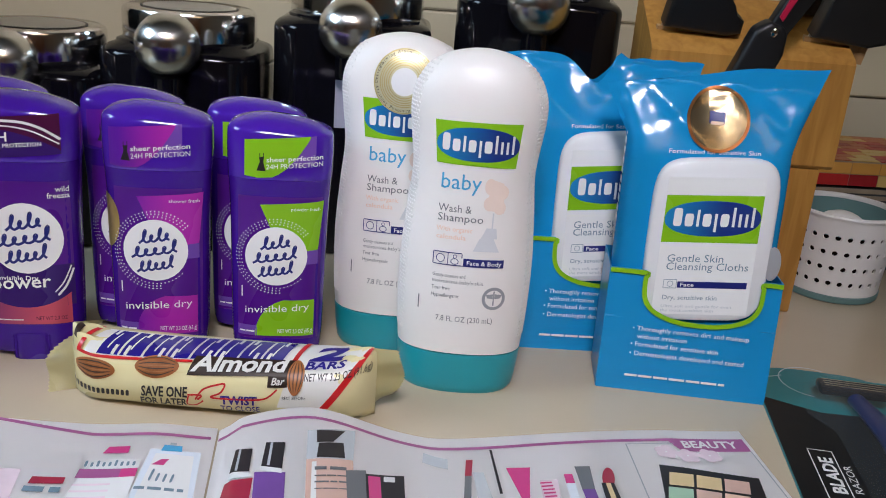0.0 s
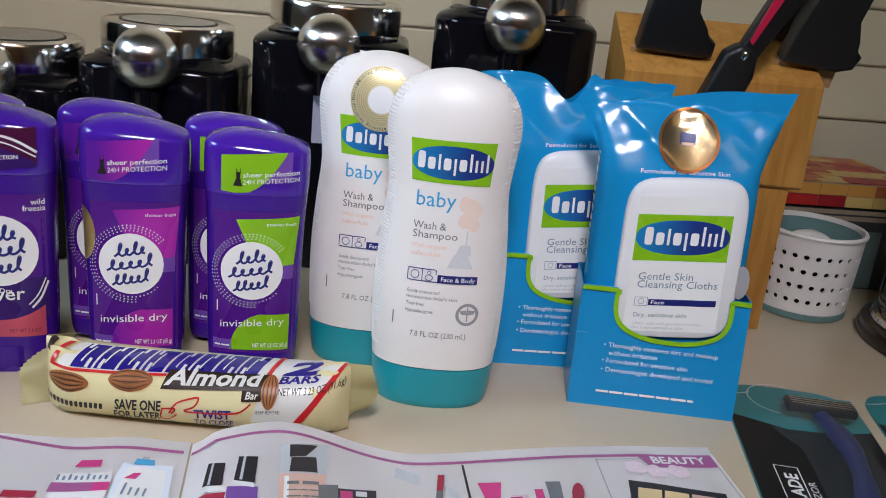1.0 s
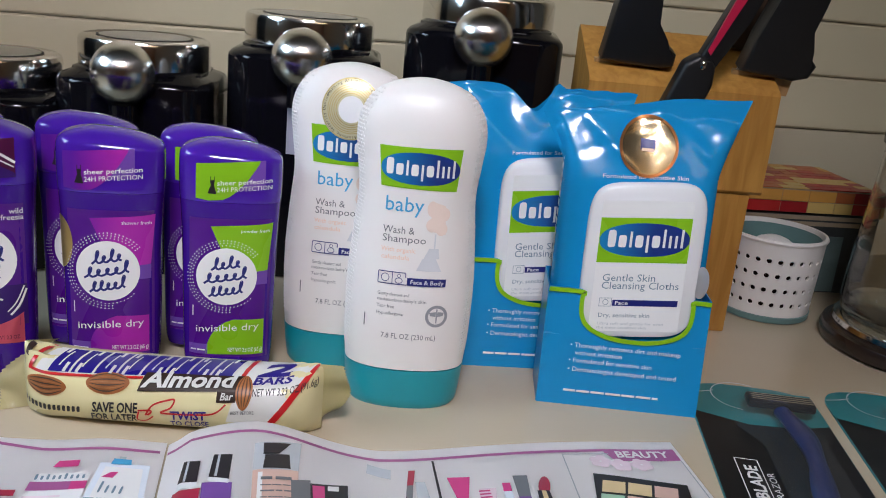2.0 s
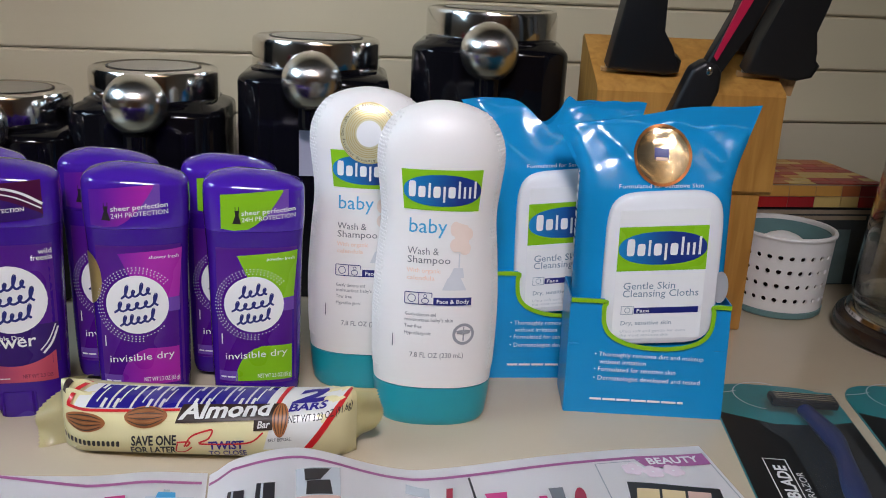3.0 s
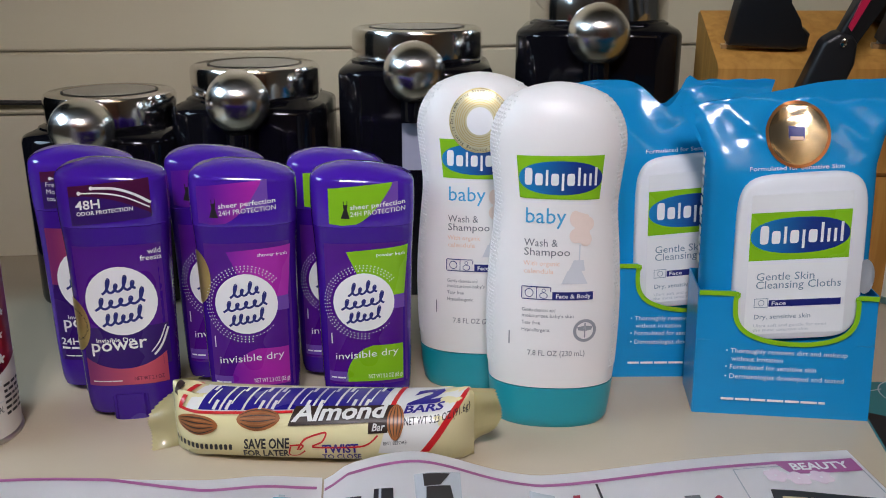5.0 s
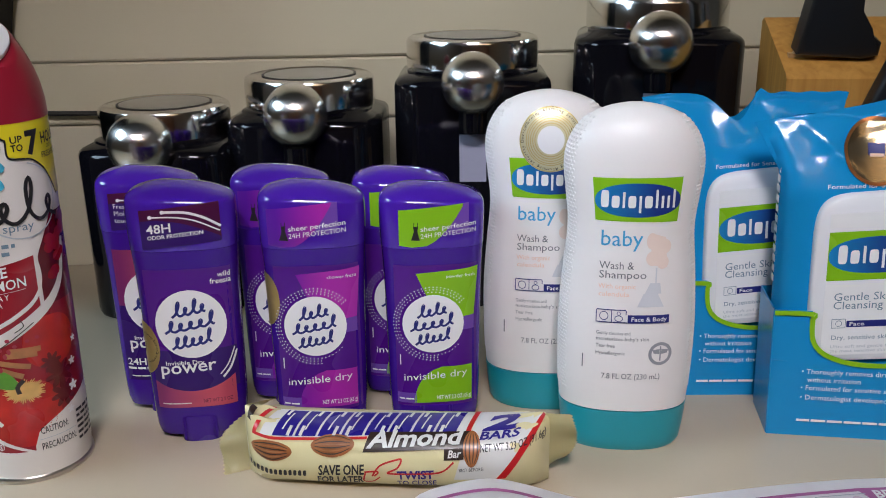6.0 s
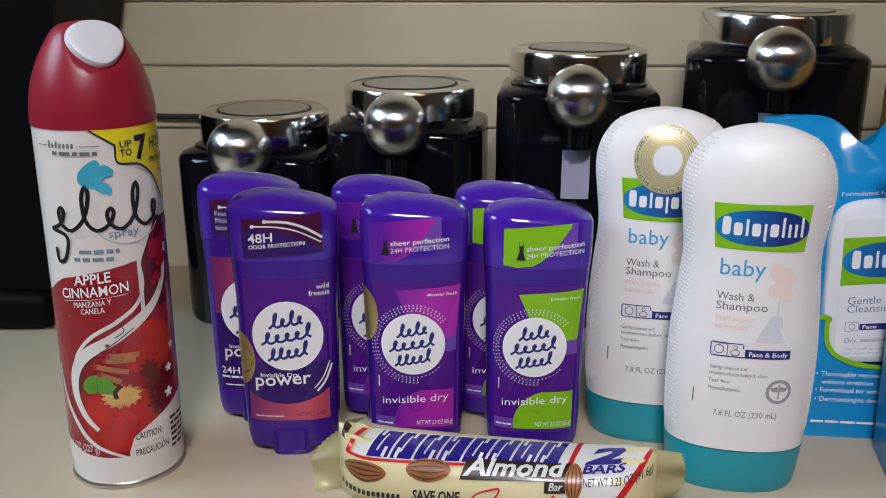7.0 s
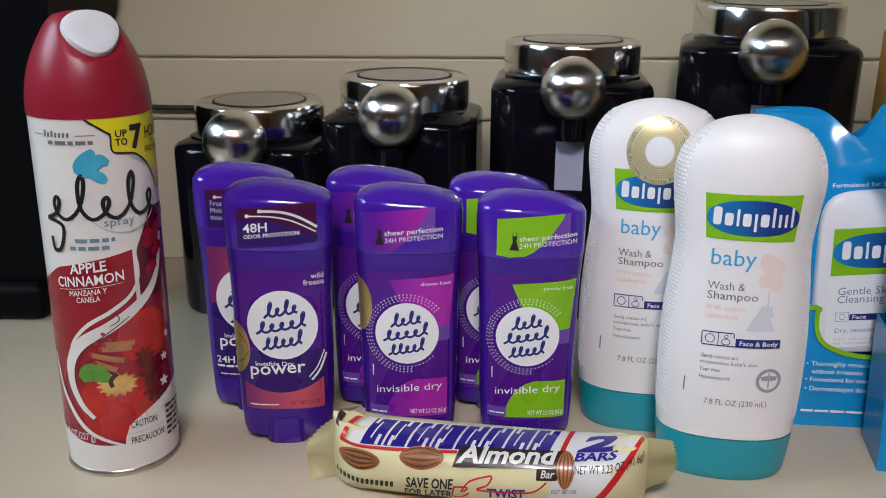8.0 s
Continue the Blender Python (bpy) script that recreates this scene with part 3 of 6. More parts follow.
def sheer_stick(m, label, colour, scent, tag, tall, turn):
    s = stick_body(m, label, tall)
    at = STICK.at

    def on_cap(u, v, off=0.0):
        return at(u + turn, v + 0.085 * u, off)

    def flag_edge(v):
        t = min(1.0, max(0.0, (v - 0.1205) / 0.0225))
        return -0.0070 + 0.0245 * t ** 0.55
    # cap label: a flag with a curved end and a pale corner
    decal("cap_label", patch(B(), on_cap, 0.1210, 0.1440, lambda v: -0.0200 + 5.0 * max(0, 0.1225 - v), flag_edge, 0.0003, 14, 10), M[colour], s, "bright printed flag")
    decal("cap_label_corner", patch(B(), on_cap, 0.1265, 0.1440, flag_edge, lambda v: max(0.0208, flag_edge(v) + 0.001), 0.0003, 8, 4), M["lilac"], s)
    bm = write(B(), on_cap, "sheer perfection", -0.0076, 0.1302, 0.0029, 0.00055, 0.0325, bold=0.012)
    write(bm, on_cap, "24H PROTECTION", -0.0076, 0.1260, 0.0029, 0.00055, 0.0325)
    decal("cap_lettering", bm, M["print_white"], s, "small white lettering")
    bm = B()
    write(bm, at, scent, 0.0070, 0.1003, 0.0020, 0.00055, 0.0172)
    tilted = lambda u, v, off=0.0: at(u, v + 0.065 * u, off)
    decal("scent_lettering", bm, M["print_white"], s)
    bm = B()
    write(bm, tilted, "invisible dry", -0.0196, 0.0346, 0.0046, 0.00055, 0.0385)
    decal("name_lettering", bm, M["print_white"], s)
    bm = B()
    write(bm, at, "NET WT 2.3 OZ (65 g)", 0.0005, 0.0203, 0.0027, 0.00055, 0.0212, bold=0.012)
    decal("fine_print", bars(B(), at, -0.0225, 0.0205, 0.010, 0.0010, 0.00055, 3, 0.005), M["print_white"], s)
    decal("code_bar", rect(B(), at, -0.0215, -0.0208, 0.0440, 0.0510, 0.00055, 1, 2), M["print_white"], s)
    decal("weight_lettering", bm, M["print_white"], s)
    bm = B()
    for k, rr in enumerate((0.0206, 0.0222, 0.0238)):
        for i in range(44):
            a = radians(40 + i * (236 + 40 * (k == 0)) / 43)
            oval(bm, at, -0.0010 + rr * math.cos(a), 0.0710 + rr * math.sin(a), 0.00036, 0.00036, 0.00060, 4, 2)
    tagged(decal("dotted_arcs", bm, M["print_white"], s), "fine white dotted arcs", kind="stuff")
    bm = quad(B(), on_cap, [(-0.0130, 0.1255), (-0.0078, 0.1248), (-0.0092, 0.1305), (-0.0112, 0.1305)], 0.00055)
    quad(bm, on_cap, [(-0.0112, 0.1305), (-0.0092, 0.1305), (-0.0088, 0.1336), (-0.0116, 0.1336)], 0.00055)
    for du in (-0.0114, -0.0093):
        rect(bm, on_cap, du, du + 0.0004, 0.1336, 0.1358, 0.00055, 1, 2)
    decal("dress_print", bm, M["ink"], s, "little black dress print")
    # main label
    decal("label_ground", patch(B(), at, 0.016, 0.1085, lambda v: -0.0240, lambda v: 0.0262, 0.0002, 16, 10), M["mid_purple"], s)
    decal("label_flag", patch(B(), lambda u, v, o: at(u, v + 0.07 * u, o), 0.0735, 0.1042, lambda v: -0.0108 + 0.42 * max(0, 0.1042 - v), lambda v: 0.0270 - 0.10 * max(0, 0.1042 - v), 0.0003, 12, 10), M[colour], s, "coloured printed panel")
    decal("label_shade", patch(B(), at, 0.0660, 0.0750, lambda v: 0.0145, lambda v: 0.0240, 0.0003, 4, 4), M["lilac"], s)
    decal("label_foot", patch(B(), at, 0.0182, 0.0424, lambda v: 0.0075 - 0.0205 * math.sqrt(max(0.0, 1 - ((v - 0.0182) / 0.0246) ** 2)), lambda v: 0.0225, 0.00035, 12, 8), M[colour], s, "coloured printed panel")
    decal("label_strip", patch(B(), at, 0.0182, 0.0250, lambda v: -0.0238, lambda v: -0.0120, 0.00035, 3, 5), M["lilac"], s, "pale printed strip")
    speed_mark(at, -0.0010, 0.0710, 0.0184, s)
    if tag:
        decal("security_sticker", oval(B(), at, -0.0305, 0.0870, 0.0095, 0.0165, 0.00055), M["gold"], s, "dull gold round security sticker")
    return s


def power_stick(m, label, rear=False):
    s = stick_body(m, label, 1.0)
    at = STICK.at
    on_cap = lambda u, v, off=0.0: at(u, v + 0.08 * u, off)
    decal("cap_label", patch(B(), on_cap, 0.1220, 0.1440, lambda v: -0.0212, lambda v: 0.0232, 0.0003, 10, 10), M["plum"], s, "dark plum printed band")
    decal("cap_label_foot", patch(B(), on_cap, 0.1218, 0.1380, lambda v: -0.0212, lambda v: -0.0212 + 0.0444 * min(1, max(0.02, (0.1385 - v) / 0.0145) ** 0.5), 0.0004, 10, 10), M["dark_purple"], s)
    bm = B()
    stroke(bm, on_cap, [(-0.0080, 0.1420), (0.004, 0.1405), (0.014, 0.1365), (0.0232, 0.1300)], 0.0014, 0.00055, False)
    stroke(bm, on_cap, [(-0.0150, 0.1398), (-0.002, 0.1385), (0.010, 0.1350), (0.0225, 0.1275)], 0.0008, 0.00055, False)
    oval(bm, on_cap, -0.0080, 0.1420, 0.0011, 0.0011, 0.00055, 8, 4)
    oval(bm, on_cap, -0.0150, 0.1398, 0.0011, 0.0011, 0.00055, 8, 4)
    if rear:
        for i, t in enumerate(("Fresh", "Moisture", "touch")):
            write(bm, at, t, -0.0185, 0.1335 - i * 0.0042, 0.0030, 0.00055)
    else:
        write(bm, on_cap, "48H", -0.0177, 0.1306, 0.0050, 0.00055, 0.0135, bold=0.015)
        write(bm, on_cap, "ODOR PROTECTION", -0.0177, 0.1272, 0.0022, 0.00055, 0.0310, bold=0.02)
    decal("cap_lettering", bm, M["print_white"], s, "white lettering and swooshes")
    bm = B()
    write(bm, at, "wild", 0.0260, 0.1022, 0.0032, 0.00055, align="RIGHT", bold=0.01)
    write(bm, at, "freesia", 0.0260, 0.0985, 0.0032, 0.00055, align="RIGHT", bold=0.01)
    decal("scent_lettering", bm, M["print_white"], s)
    bm = B()
    write(bm, at, "Invisible Dry", -0.0161, 0.0500, 0.0026, 0.00055, 0.0222, bold=0.01)
    tilted = lambda u, v, off=0.0: at(u, v + 0.06 * u, off)
    write(bm, tilted, "power", -0.0197, 0.0452, 0.0078, 0.00055, 0.0322, bold=0.012)
    if rear:
        write(bm, at, "24H", -0.0225, 0.0330, 0.0044, 0.00055, 0.0120, bold=0.015)
        bars(bm, at, -0.0225, 0.0300, 0.0150, 0.0014, 0.00055, 9, 0.006)
    bars(bm, at, -0.0205, 0.0250, 0.017, 0.0007, 0.00055, 4)
    decal("name_lettering", bm, M["print_white"], s)
    bm = B()
    stroke(bm, at, [(0.0165, 0.0405), (0.0215, 0.0465), (0.0258, 0.0560)], 0.0013, 0.00055, False)
    stroke(bm, at, [(0.0150, 0.0425), (0.0200, 0.0485), (0.0245, 0.0580)], 0.0008, 0.00055, False)
    decal("swoosh", bm, M["print_white"], s, "white swooshes")
    decal("label_ground", patch(B(), at, 0.0345, 0.1080, lambda v: -0.0238, lambda v: 0.0264, 0.0002, 14, 10), M["rose" if rear else "mid_purple"], s)
    decal("label_lower", patch(B(), at, 0.0335, 0.072 if rear else 0.0590, lambda v: -0.0238, lambda v: 0.0264, 0.0003, 8, 10), M["dark_purple"], s)

    def smile(u, v, off=0.0):
        return at(u, v + (v - 0.0225) / 0.0125 * (14.0 * u * u + 0.03 * u - 0.002), off)
    decal("label_foot", patch(B(), smile, 0.0225, 0.0350, lambda v: -0.0236, lambda v: 0.0236, 0.0004, 6, 12), M["dark_purple" if rear else "rose"], s, "shiny rose foil band")
    if not rear:
        decal("foot_lettering", write(B(), at, "NET WT 2.3 OZ", 0.0035, 0.0252, 0.0024, 0.0006, 0.0170), M["plum"], s)
    speed_mark(at, 0.001, 0.0748, 0.0204, s)
    if not rear:
        decal("security_sticker", oval(B(), at, -0.0295, 0.0600, 0.0110, 0.0165, 0.00055), M["gold"], s, "dull gold round security sticker")
        decal("sticker_lettering", arc_write(B(), at, "Alarming Security Device Warning", -0.0295, 0.0600, 0.0088, 0.0015, 0.00060, 80, -80), M["ink"], s)
    return s


power_stick(pose(-0.1137, 0.582, 0, 0, 0, 3), "purple deodorant stick with dark plum cap label and rose band")
sheer_stick(pose(-0.0415, 0.583, 0, 0, 0, 1), "purple deodorant stick with magenta label panels", "magenta", "shower fresh", True, 0.985, -0.0055)
sheer_stick(pose(0.0265, 0.583, 0, 0, 0, 0), "purple deodorant stick with lime green label panels", "lime", "powder fresh", False, 0.964, 0.0)
power_stick(pose(-0.1405, 0.621, 0, 0, 0, 2), "purple deodorant stick with rose and dark label, in the rear row", True)
sheer_stick(pose(-0.0625, 0.624, 0, 0, 0, 0), "purple deodorant stick with magenta label panels, in the rear row", "magenta", "shower fresh", False, 0.985, -0.0055)
sheer_stick(pose(0.0105, 0.624, 0, 0, 0, 0), "purple deodorant stick with lime green label panels, in the rear row", "lime", "powder fresh", False, 0.964, 0.0)

# ---- wash bottles ----
BOTTLE = Loft([(0.0, 0.0325, 0.0195), (0.003, 0.0345, 0.0210), (0.027, 0.0372, 0.0228), (0.05, 0.0385, 0.0235), (0.078, 0.0386, 0.0232), (0.105, 0.0368, 0.0218),
               (0.130, 0.0347, 0.0202), (0.150, 0.0366, 0.0206), (0.163, 0.0379, 0.0204), (0.174, 0.0365, 0.0190), (0.184, 0.0314, 0.0158), (0.190, 0.0248, 0.0122),
               (0.194, 0.0150, 0.0078), (0.1958, 0.0060, 0.0035), (0.1962, 0.001, 0.001)], n=2.3)


def wash_bottle(m, label, tag=False):
    s = thing("wash_bottle", m @ Matrix.Diagonal((0.98, 1, 1.004, 1)), label, "bottle", "baby wash bottles")
    part("body", BOTTLE.mesh(B(), [0.0263, 0.0268] + steps(0.030, 0.186, 34) + [0.188, 0.190, 0.192, 0.194, 0.195, 0.1958, 0.1962], 96), M["bottle"], s)
    part("cap", BOTTLE.mesh(B(), [0.0, 0.0008, 0.003] + steps(0.006, 0.0248, 6) + [0.0256], 96, grow=0.0003), M["teal"], s, "flat-bottomed teal flip cap")
    # raised dots along both flanks
    bm = B()
    z, row = 0.036, 0
    while z < 0.190:
        w, d = BOTTLE.size(z)
        quarter = BOTTLE.table(z)[2][-1] / 2
        for side in (-1, 1):
            for k in range(10):
                u = side * (quarter * 0.74 + (k + 0.5 * (row % 2)) * 0.0024)
                c = BOTTLE.at(u, z, 0)
                nrm = (BOTTLE.at(u, z, 0.002) - c).normalized()
                t = nrm.orthogonal().normalized()
                b2 = nrm.cross(t)
                loops = [[bm.verts.new(c + (t * math.cos(a) + b2 * math.sin(a)) * r + nrm * h) for a in steps(0, 2 * math.pi * 5 / 6, 5)] for r, h in ((0.0011, -0.0003), (0.0006, 0.00034))]
                for i in range(6):
                    bm.faces.new((loops[0][i], loops[0][(i + 1) % 6], loops[1][(i + 1) % 6], loops[1][i]))
                bm.faces.new(loops[1])
        z += 0.0021
        row += 1
    tagged(part("raised_dots", bm, M["bottle"], s), "rows of fine raised dots", kind="stuff")
    # oval word mark on a lime label
    def at(u, v, off=0.0):
        return BOTTLE.at(u, v + 0.0042, off)
    decal("logo_ground", quad(B(), at, [(-0.0214, 0.1324), (0.0228, 0.1318), (0.0245, 0.1560), (-0.0237, 0.1555)], 0.0003, 10, 16), M["lime"], s, "lime green label")
    decal("logo_oval", oval(B(), at, 0.0008, 0.1438, 0.0228, 0.0092, 0.0005, 16, 18, 2.3), M["royal"], s, "blue oval badge")
    decal("logo_mark", marks(B(), at, -0.0195, 0.1398, 0.0408, OVAL_MARK, 0.0066, 0.0008, 0.0012), M["print_white"], s, "white word mark as plain blocks and bars")
    decal("name_lettering", write(B(), at, "baby", -0.0184, 0.1188, 0.0086, 0.00045, 0.0222), M["sky_blue"], s, "pale blue word")
    bm = write(B(), at, "Wash &", -0.0183, 0.1060, 0.0042, 0.00045, 0.0186)
    write(bm, at, "Shampoo", -0.0184, 0.1009, 0.0042, 0.00045, 0.0254)
    decal("kind_lettering", bm, M["grey_ink"], s, "grey lettering")
    bm = B()
    write(bm, at, "7.8 FL OZ (230 mL)", -0.0150, 0.0425, 0.0033, 0.00045, 0.0327)
    decal("volume_lettering", bm, M["grey_ink"], s, "grey lettering")
    bm = B()
    for i, (t, w) in enumerate((("Gently cleanses and", 0.0187), ("moisturizes baby's skin", 0.0291), ("Tear free", 0.0105), ("Hypoallergenic", 0.0160))):
        write(bm, at, t, -0.0187, (0.0688, 0.0654, 0.0612, 0.0570)[i], 0.0021, 0.00045, w)
    decal("claim_lettering", bm, M["grey_ink"], s, "grey lettering")
    decal("code_bar", rect(B(), at, -0.0262, -0.0255, 0.0480, 0.0560, 0.00045, 1, 3), M["grey_ink"], s)
    bm = write(B(), at, "With organic", -0.0185, 0.0952, 0.0027, 0.00045, 0.0202)
    write(bm, at, "calendula", -0.0183, 0.0908, 0.0027, 0.00045, 0.0165)
    decal("peach_lettering", bm, M["peach"], s, "peach lettering")
    bm = quad(B(), at, [(0.0090, 0.1085), (0.0185, 0.1070), (0.0170, 0.1235), (0.0095, 0.1258)], 0.0004)
    for u, v, a, b in ((0.0095, 0.1215, 0.0030, 0.0045), (0.0160, 0.1185, 0.0042, 0.0042), (0.0100, 0.1120, 0.0034, 0.0040), (0.0158, 0.1100, 0.0034, 0.0038)):
        oval(bm, at, u, v, a, b, 0.00043 + 0.5 * (v - 0.1) * 0.001, 10, 5)
    decal("peach_block", bm, M["pale_peach"], s, "soft peach print")
    bm = quad(B(), at, [(0.0030, 0.0850), (0.0178, 0.0850), (0.0140, 0.0925), (0.0062, 0.0925)], 0.0004)
    quad(bm, at, [(0.0068, 0.0925), (0.0160, 0.0925), (0.0150, 0.0985), (0.0095, 0.0985)], 0.0004)
    rect(bm, at, 0.0122, 0.0130, 0.0985, 0.1070, 0.0004, 2, 4)
    decal("pale_block", bm, M["faint_grey"], s, "soft grey print")
    decal("banner", rect(B(), at, -0.0018, 0.0212, 0.0758, 0.0805, 0.0006, 8, 2), M["navy"], s, "navy strip")
    bm = rect(B(), at, -0.0192, -0.0187, 0.0762, 0.0830, 0.0005, 2, 2)
    for args in ((-0.0187, -0.0020, 0.0758, 0.0763), (-0.0187, -0.0030, 0.0829, 0.0834), (-0.0108, -0.0104, 0.0763, 0.0829), (-0.0030, -0.0025, 0.0805, 0.0829)):
        rect(bm, at, *args, 0.0005, 6, 1)
    ring(bm, at, -0.0148, 0.0796, 0.0021, 0.0021, 0.0004, 0.0005, 20)
    ring(bm, at, -0.0067, 0.0783, 0.0019, 0.0014, 0.0004, 0.0005, 16)
    ring(bm, at, -0.0067, 0.0812, 0.0008, 0.0008, 0.0003, 0.0005, 14)
    decal("pictogram", bm, M["navy"], s, "outlined pictogram box")
    decal("banner_lettering", write(B(), at, "Face & Body", 0.0000, 0.0770, 0.0024, 0.0008, 0.0196, bold=0.015), M["print_white"], s)
    bm = ring(B(), at, 0.0174, 0.0577, 0.0050, 0.0050, 0.0018, 0.0005, 32)
    rect(bm, at, 0.0170, 0.0178, 0.0535, 0.0622, 0.0005, 2, 3)
    quad(bm, at, [(0.0136, 0.0580), (0.0169, 0.0575), (0.0169, 0.0605), (0.0128, 0.0600)], 0.0005, 2, 2)
    quad(bm, at, [(0.0179, 0.0575), (0.0212, 0.0580), (0.0220, 0.0600), (0.0179, 0.0605)], 0.0005, 2, 2)
    decal("seal_print", bm, M["seal_grey"], s, "round grey seal print")
    if tag:
        u, v = 0.0006, 0.1660
        decal("security_tag", oval(B(), at, u, v, 0.0182, 0.0182, 0.0007, 20, 14), M["tag_gold"], s, "pale gold see-through security sticker")
        for r in (0.0090, 0.0103, 0.0116, 0.0129, 0.0140, 0.0174):
            decal("tag_ring", ring(B(), at, u, v, r, r, 0.0004, 0.0009, 48), M["gold"], s)
        decal("tag_centre", oval(B(), at, u, v, 0.0078, 0.0078, 0.0009), M["lid_white"], s)
        decal("tag_lettering", arc_write(B(), at, "Warning Alarming Security Device Warning Alarming Security Device", u, v, 0.0156, 0.0018, 0.0011, 150, -205), M["ink"], s)
    return s


M["pale_peach"] = mat("print_pale_peach", (0.80, 0.66, 0.57), 0.45, vary=0.05)
M["faint_grey"] = mat("print_faint_grey", (0.62, 0.64, 0.66), 0.45, vary=0.05)
M["seal_grey"] = mat("print_seal_grey", (0.30, 0.31, 0.33), 0.45, vary=0.05)
M["tag_gold"] = mat("pale_gold_sticker", (0.62, 0.58, 0.36), 0.3, metal=0.15, vary=0.15, scale=90, coat=0.4)
wash_bottle(pose(0.1343, 0.5515, 0, 0, 0, -9), "white baby wash bottle with teal cap and lime blue label")
wash_bottle(pose(0.0978, 0.6035, 0, 0, 0, -9), "white baby wash bottle with teal cap and gold security sticker", True)

# ---- cleansing cloth packs ----
LEAN = 0.15


def cloth_pack(m, label, crown, seed_at, seal=True):
    s = thing("cloth_pack", m, label, "wipes pack", "cleansing cloth packs")
    half, deep = 0.0505, 0.040
    LX, LC, LZ, TILT = 0.0050, 0.0943, 0.0946, 0.085

    def sh(x, y, z):
        return Vector((x, y + LEAN * z, z))

    def front(x, z, off=0.0):
        return sh(x, -off, z)

    # carton: floor, back, sides and a front with a scooped opening
    def cut(z):
        t = min(1.0, max(0.0, (z - 0.0445) / 0.024))
        return 0.0345 * (1 - (1 - t) ** 3.4) ** 0.45 if t > 0 else 0.0
    bm = B()
    patch(bm, lambda u, v, o: Vector((u, 0, v)), 0.0, 0.0445, lambda v: -half, lambda v: half, 0.0, 6, 10)
    for sgn in (-1, 1):
        patch(bm, lambda u, v, o: Vector((u, 0, v)), 0.0445, 0.0742, lambda v: -half if sgn < 0 else LX + max(cut(v), 0.0002), lambda v: LX - max(cut(v), 0.0002) if sgn < 0 else half, 0.0, 18, 4)
    bmesh.ops.remove_doubles(bm, verts=bm.verts, dist=0.00005)
    bmesh.ops.solidify(bm, geom=bm.faces[:], thickness=0.0006)
    for v in bm.verts:
        v.co.y += LEAN * v.co.z
    carton = part("carton", bm, M["wipe_blue"], s, "blue printed carton sleeve with scooped front")
    for name, x0, x1, y0, y1, z1 in (("side_panel", -half - 0.0004, -half + 0.0004, 0.0008, deep, 0.0742), ("side_panel", half - 0.0004, half + 0.0004, 0.0008, deep, 0.0742),
                                     ("back_panel", -half, half, deep, deep + 0.0006, 0.0742), ("bottom_panel", -half, half, 0.0008, deep, 0.0008)):
        bm = box(B(), x0, x1, y0, y1, 0.0, z1)
        for v in bm.verts:
            v.co.y += LEAN * v.co.z
        part(name, bm, M["wipe_blue"], carton, smooth=False)
    bm = B()
    edge = [(-half, 0.0729), (LX - 0.0345, 0.0729)] + [(LX - cut(z), z) for z in (0.070, 0.064, 0.0585, 0.0535, 0.0495, 0.0465, 0.0453)] + [(LX - 0.006, 0.0445), (LX + 0.006, 0.0445)] + \
        [(LX + cut(z), z) for z in (0.0453, 0.0465, 0.0495, 0.0535, 0.0585, 0.064, 0.070)] + [(LX + 0.0345, 0.0729), (half, 0.0729)]
    stroke(bm, front, edge, 0.0028, 0.0013, False, 4)
    decal("green_edge", bm, M["lime"], s, "lime green edge line")
    # pouch of shiny film: puffed front and back that close in a crimped crown seam
    rnd = random.Random(seed_at)
    w0 = [rnd.uniform(-1, 1) for _ in range(8)]

    def puff(x, z, hh):
        e = abs(x) / hh
        t = min(1.0, max(0.0, (z - 0.004) / 0.012))
        c = max(0.0, 1 - max(0.0, (z - 0.140) / 0.042)) ** 0.7
        crease = 0.0010 * math.sin(x * 170 + z * 90 + w0[0] * 3) * math.exp(-((z - 0.172) / 0.018) ** 2)
        crease += 0.0006 * math.sin(x * 260 - z * 160 + w0[1] * 3) * math.exp(-((z - 0.180) / 0.012) ** 2)
        fold = abs(math.sin(x * 55 + z * 62 + w0[2] * 3))
        crease += 0.0018 * (1 - fold) ** 4 * math.exp(-((z - 0.164) / 0.014) ** 2)
        fold = abs(math.sin(x * 40 - z * 95 + w0[3] * 3))
        crease -= 0.0014 * (1 - fold) ** 3 * math.exp(-((z - 0.170) / 0.012) ** 2)
        top = 0.1845 - 0.006
        if z > top:
            crease += 0.00035 * math.sin((z - top) * 2600)
        return max(0.0006, 0.0142 * (max(0.0, 1 - e**10)) ** 0.5 * t * c + crease)

    bm = B()
    rows, cols = 64, 48
    grids = []
    for side in (-1, 1):
        g = []
        for r in range(rows + 1):
            t = 1 - (1 - r / rows) ** 1.7
            line = []
            for c in range(cols + 1):
                e = 2 * c / cols - 1
                zt = crown(e)
                z = 0.002 + (zt - 0.002) * t
                hh = 0.0488 + 0.0108 * max(0.0, (z - 0.145) / 0.040) ** 1.2
                x = e * hh - 0.0090 * max(0.0, -e) ** 3 * max(0.0, (z - 0.150) / 0.030)
                line.append(bm.verts.new(sh(x, deep / 2 + side * puff(x, z, hh), z)))
            g.append(line)
        for r in range(rows):
            for c in range(cols):
                q = (g[r][c], g[r][c + 1], g[r + 1][c + 1], g[r + 1][c])
                bm.faces.new(q if side < 0 else q[::-1])
        grids.append(g)
    bmesh.ops.remove_doubles(bm, verts=bm.verts, dist=0.0004)
    part("pouch", bm, M["film_blue"], s, "crinkled shiny blue film pouch with crimped top")

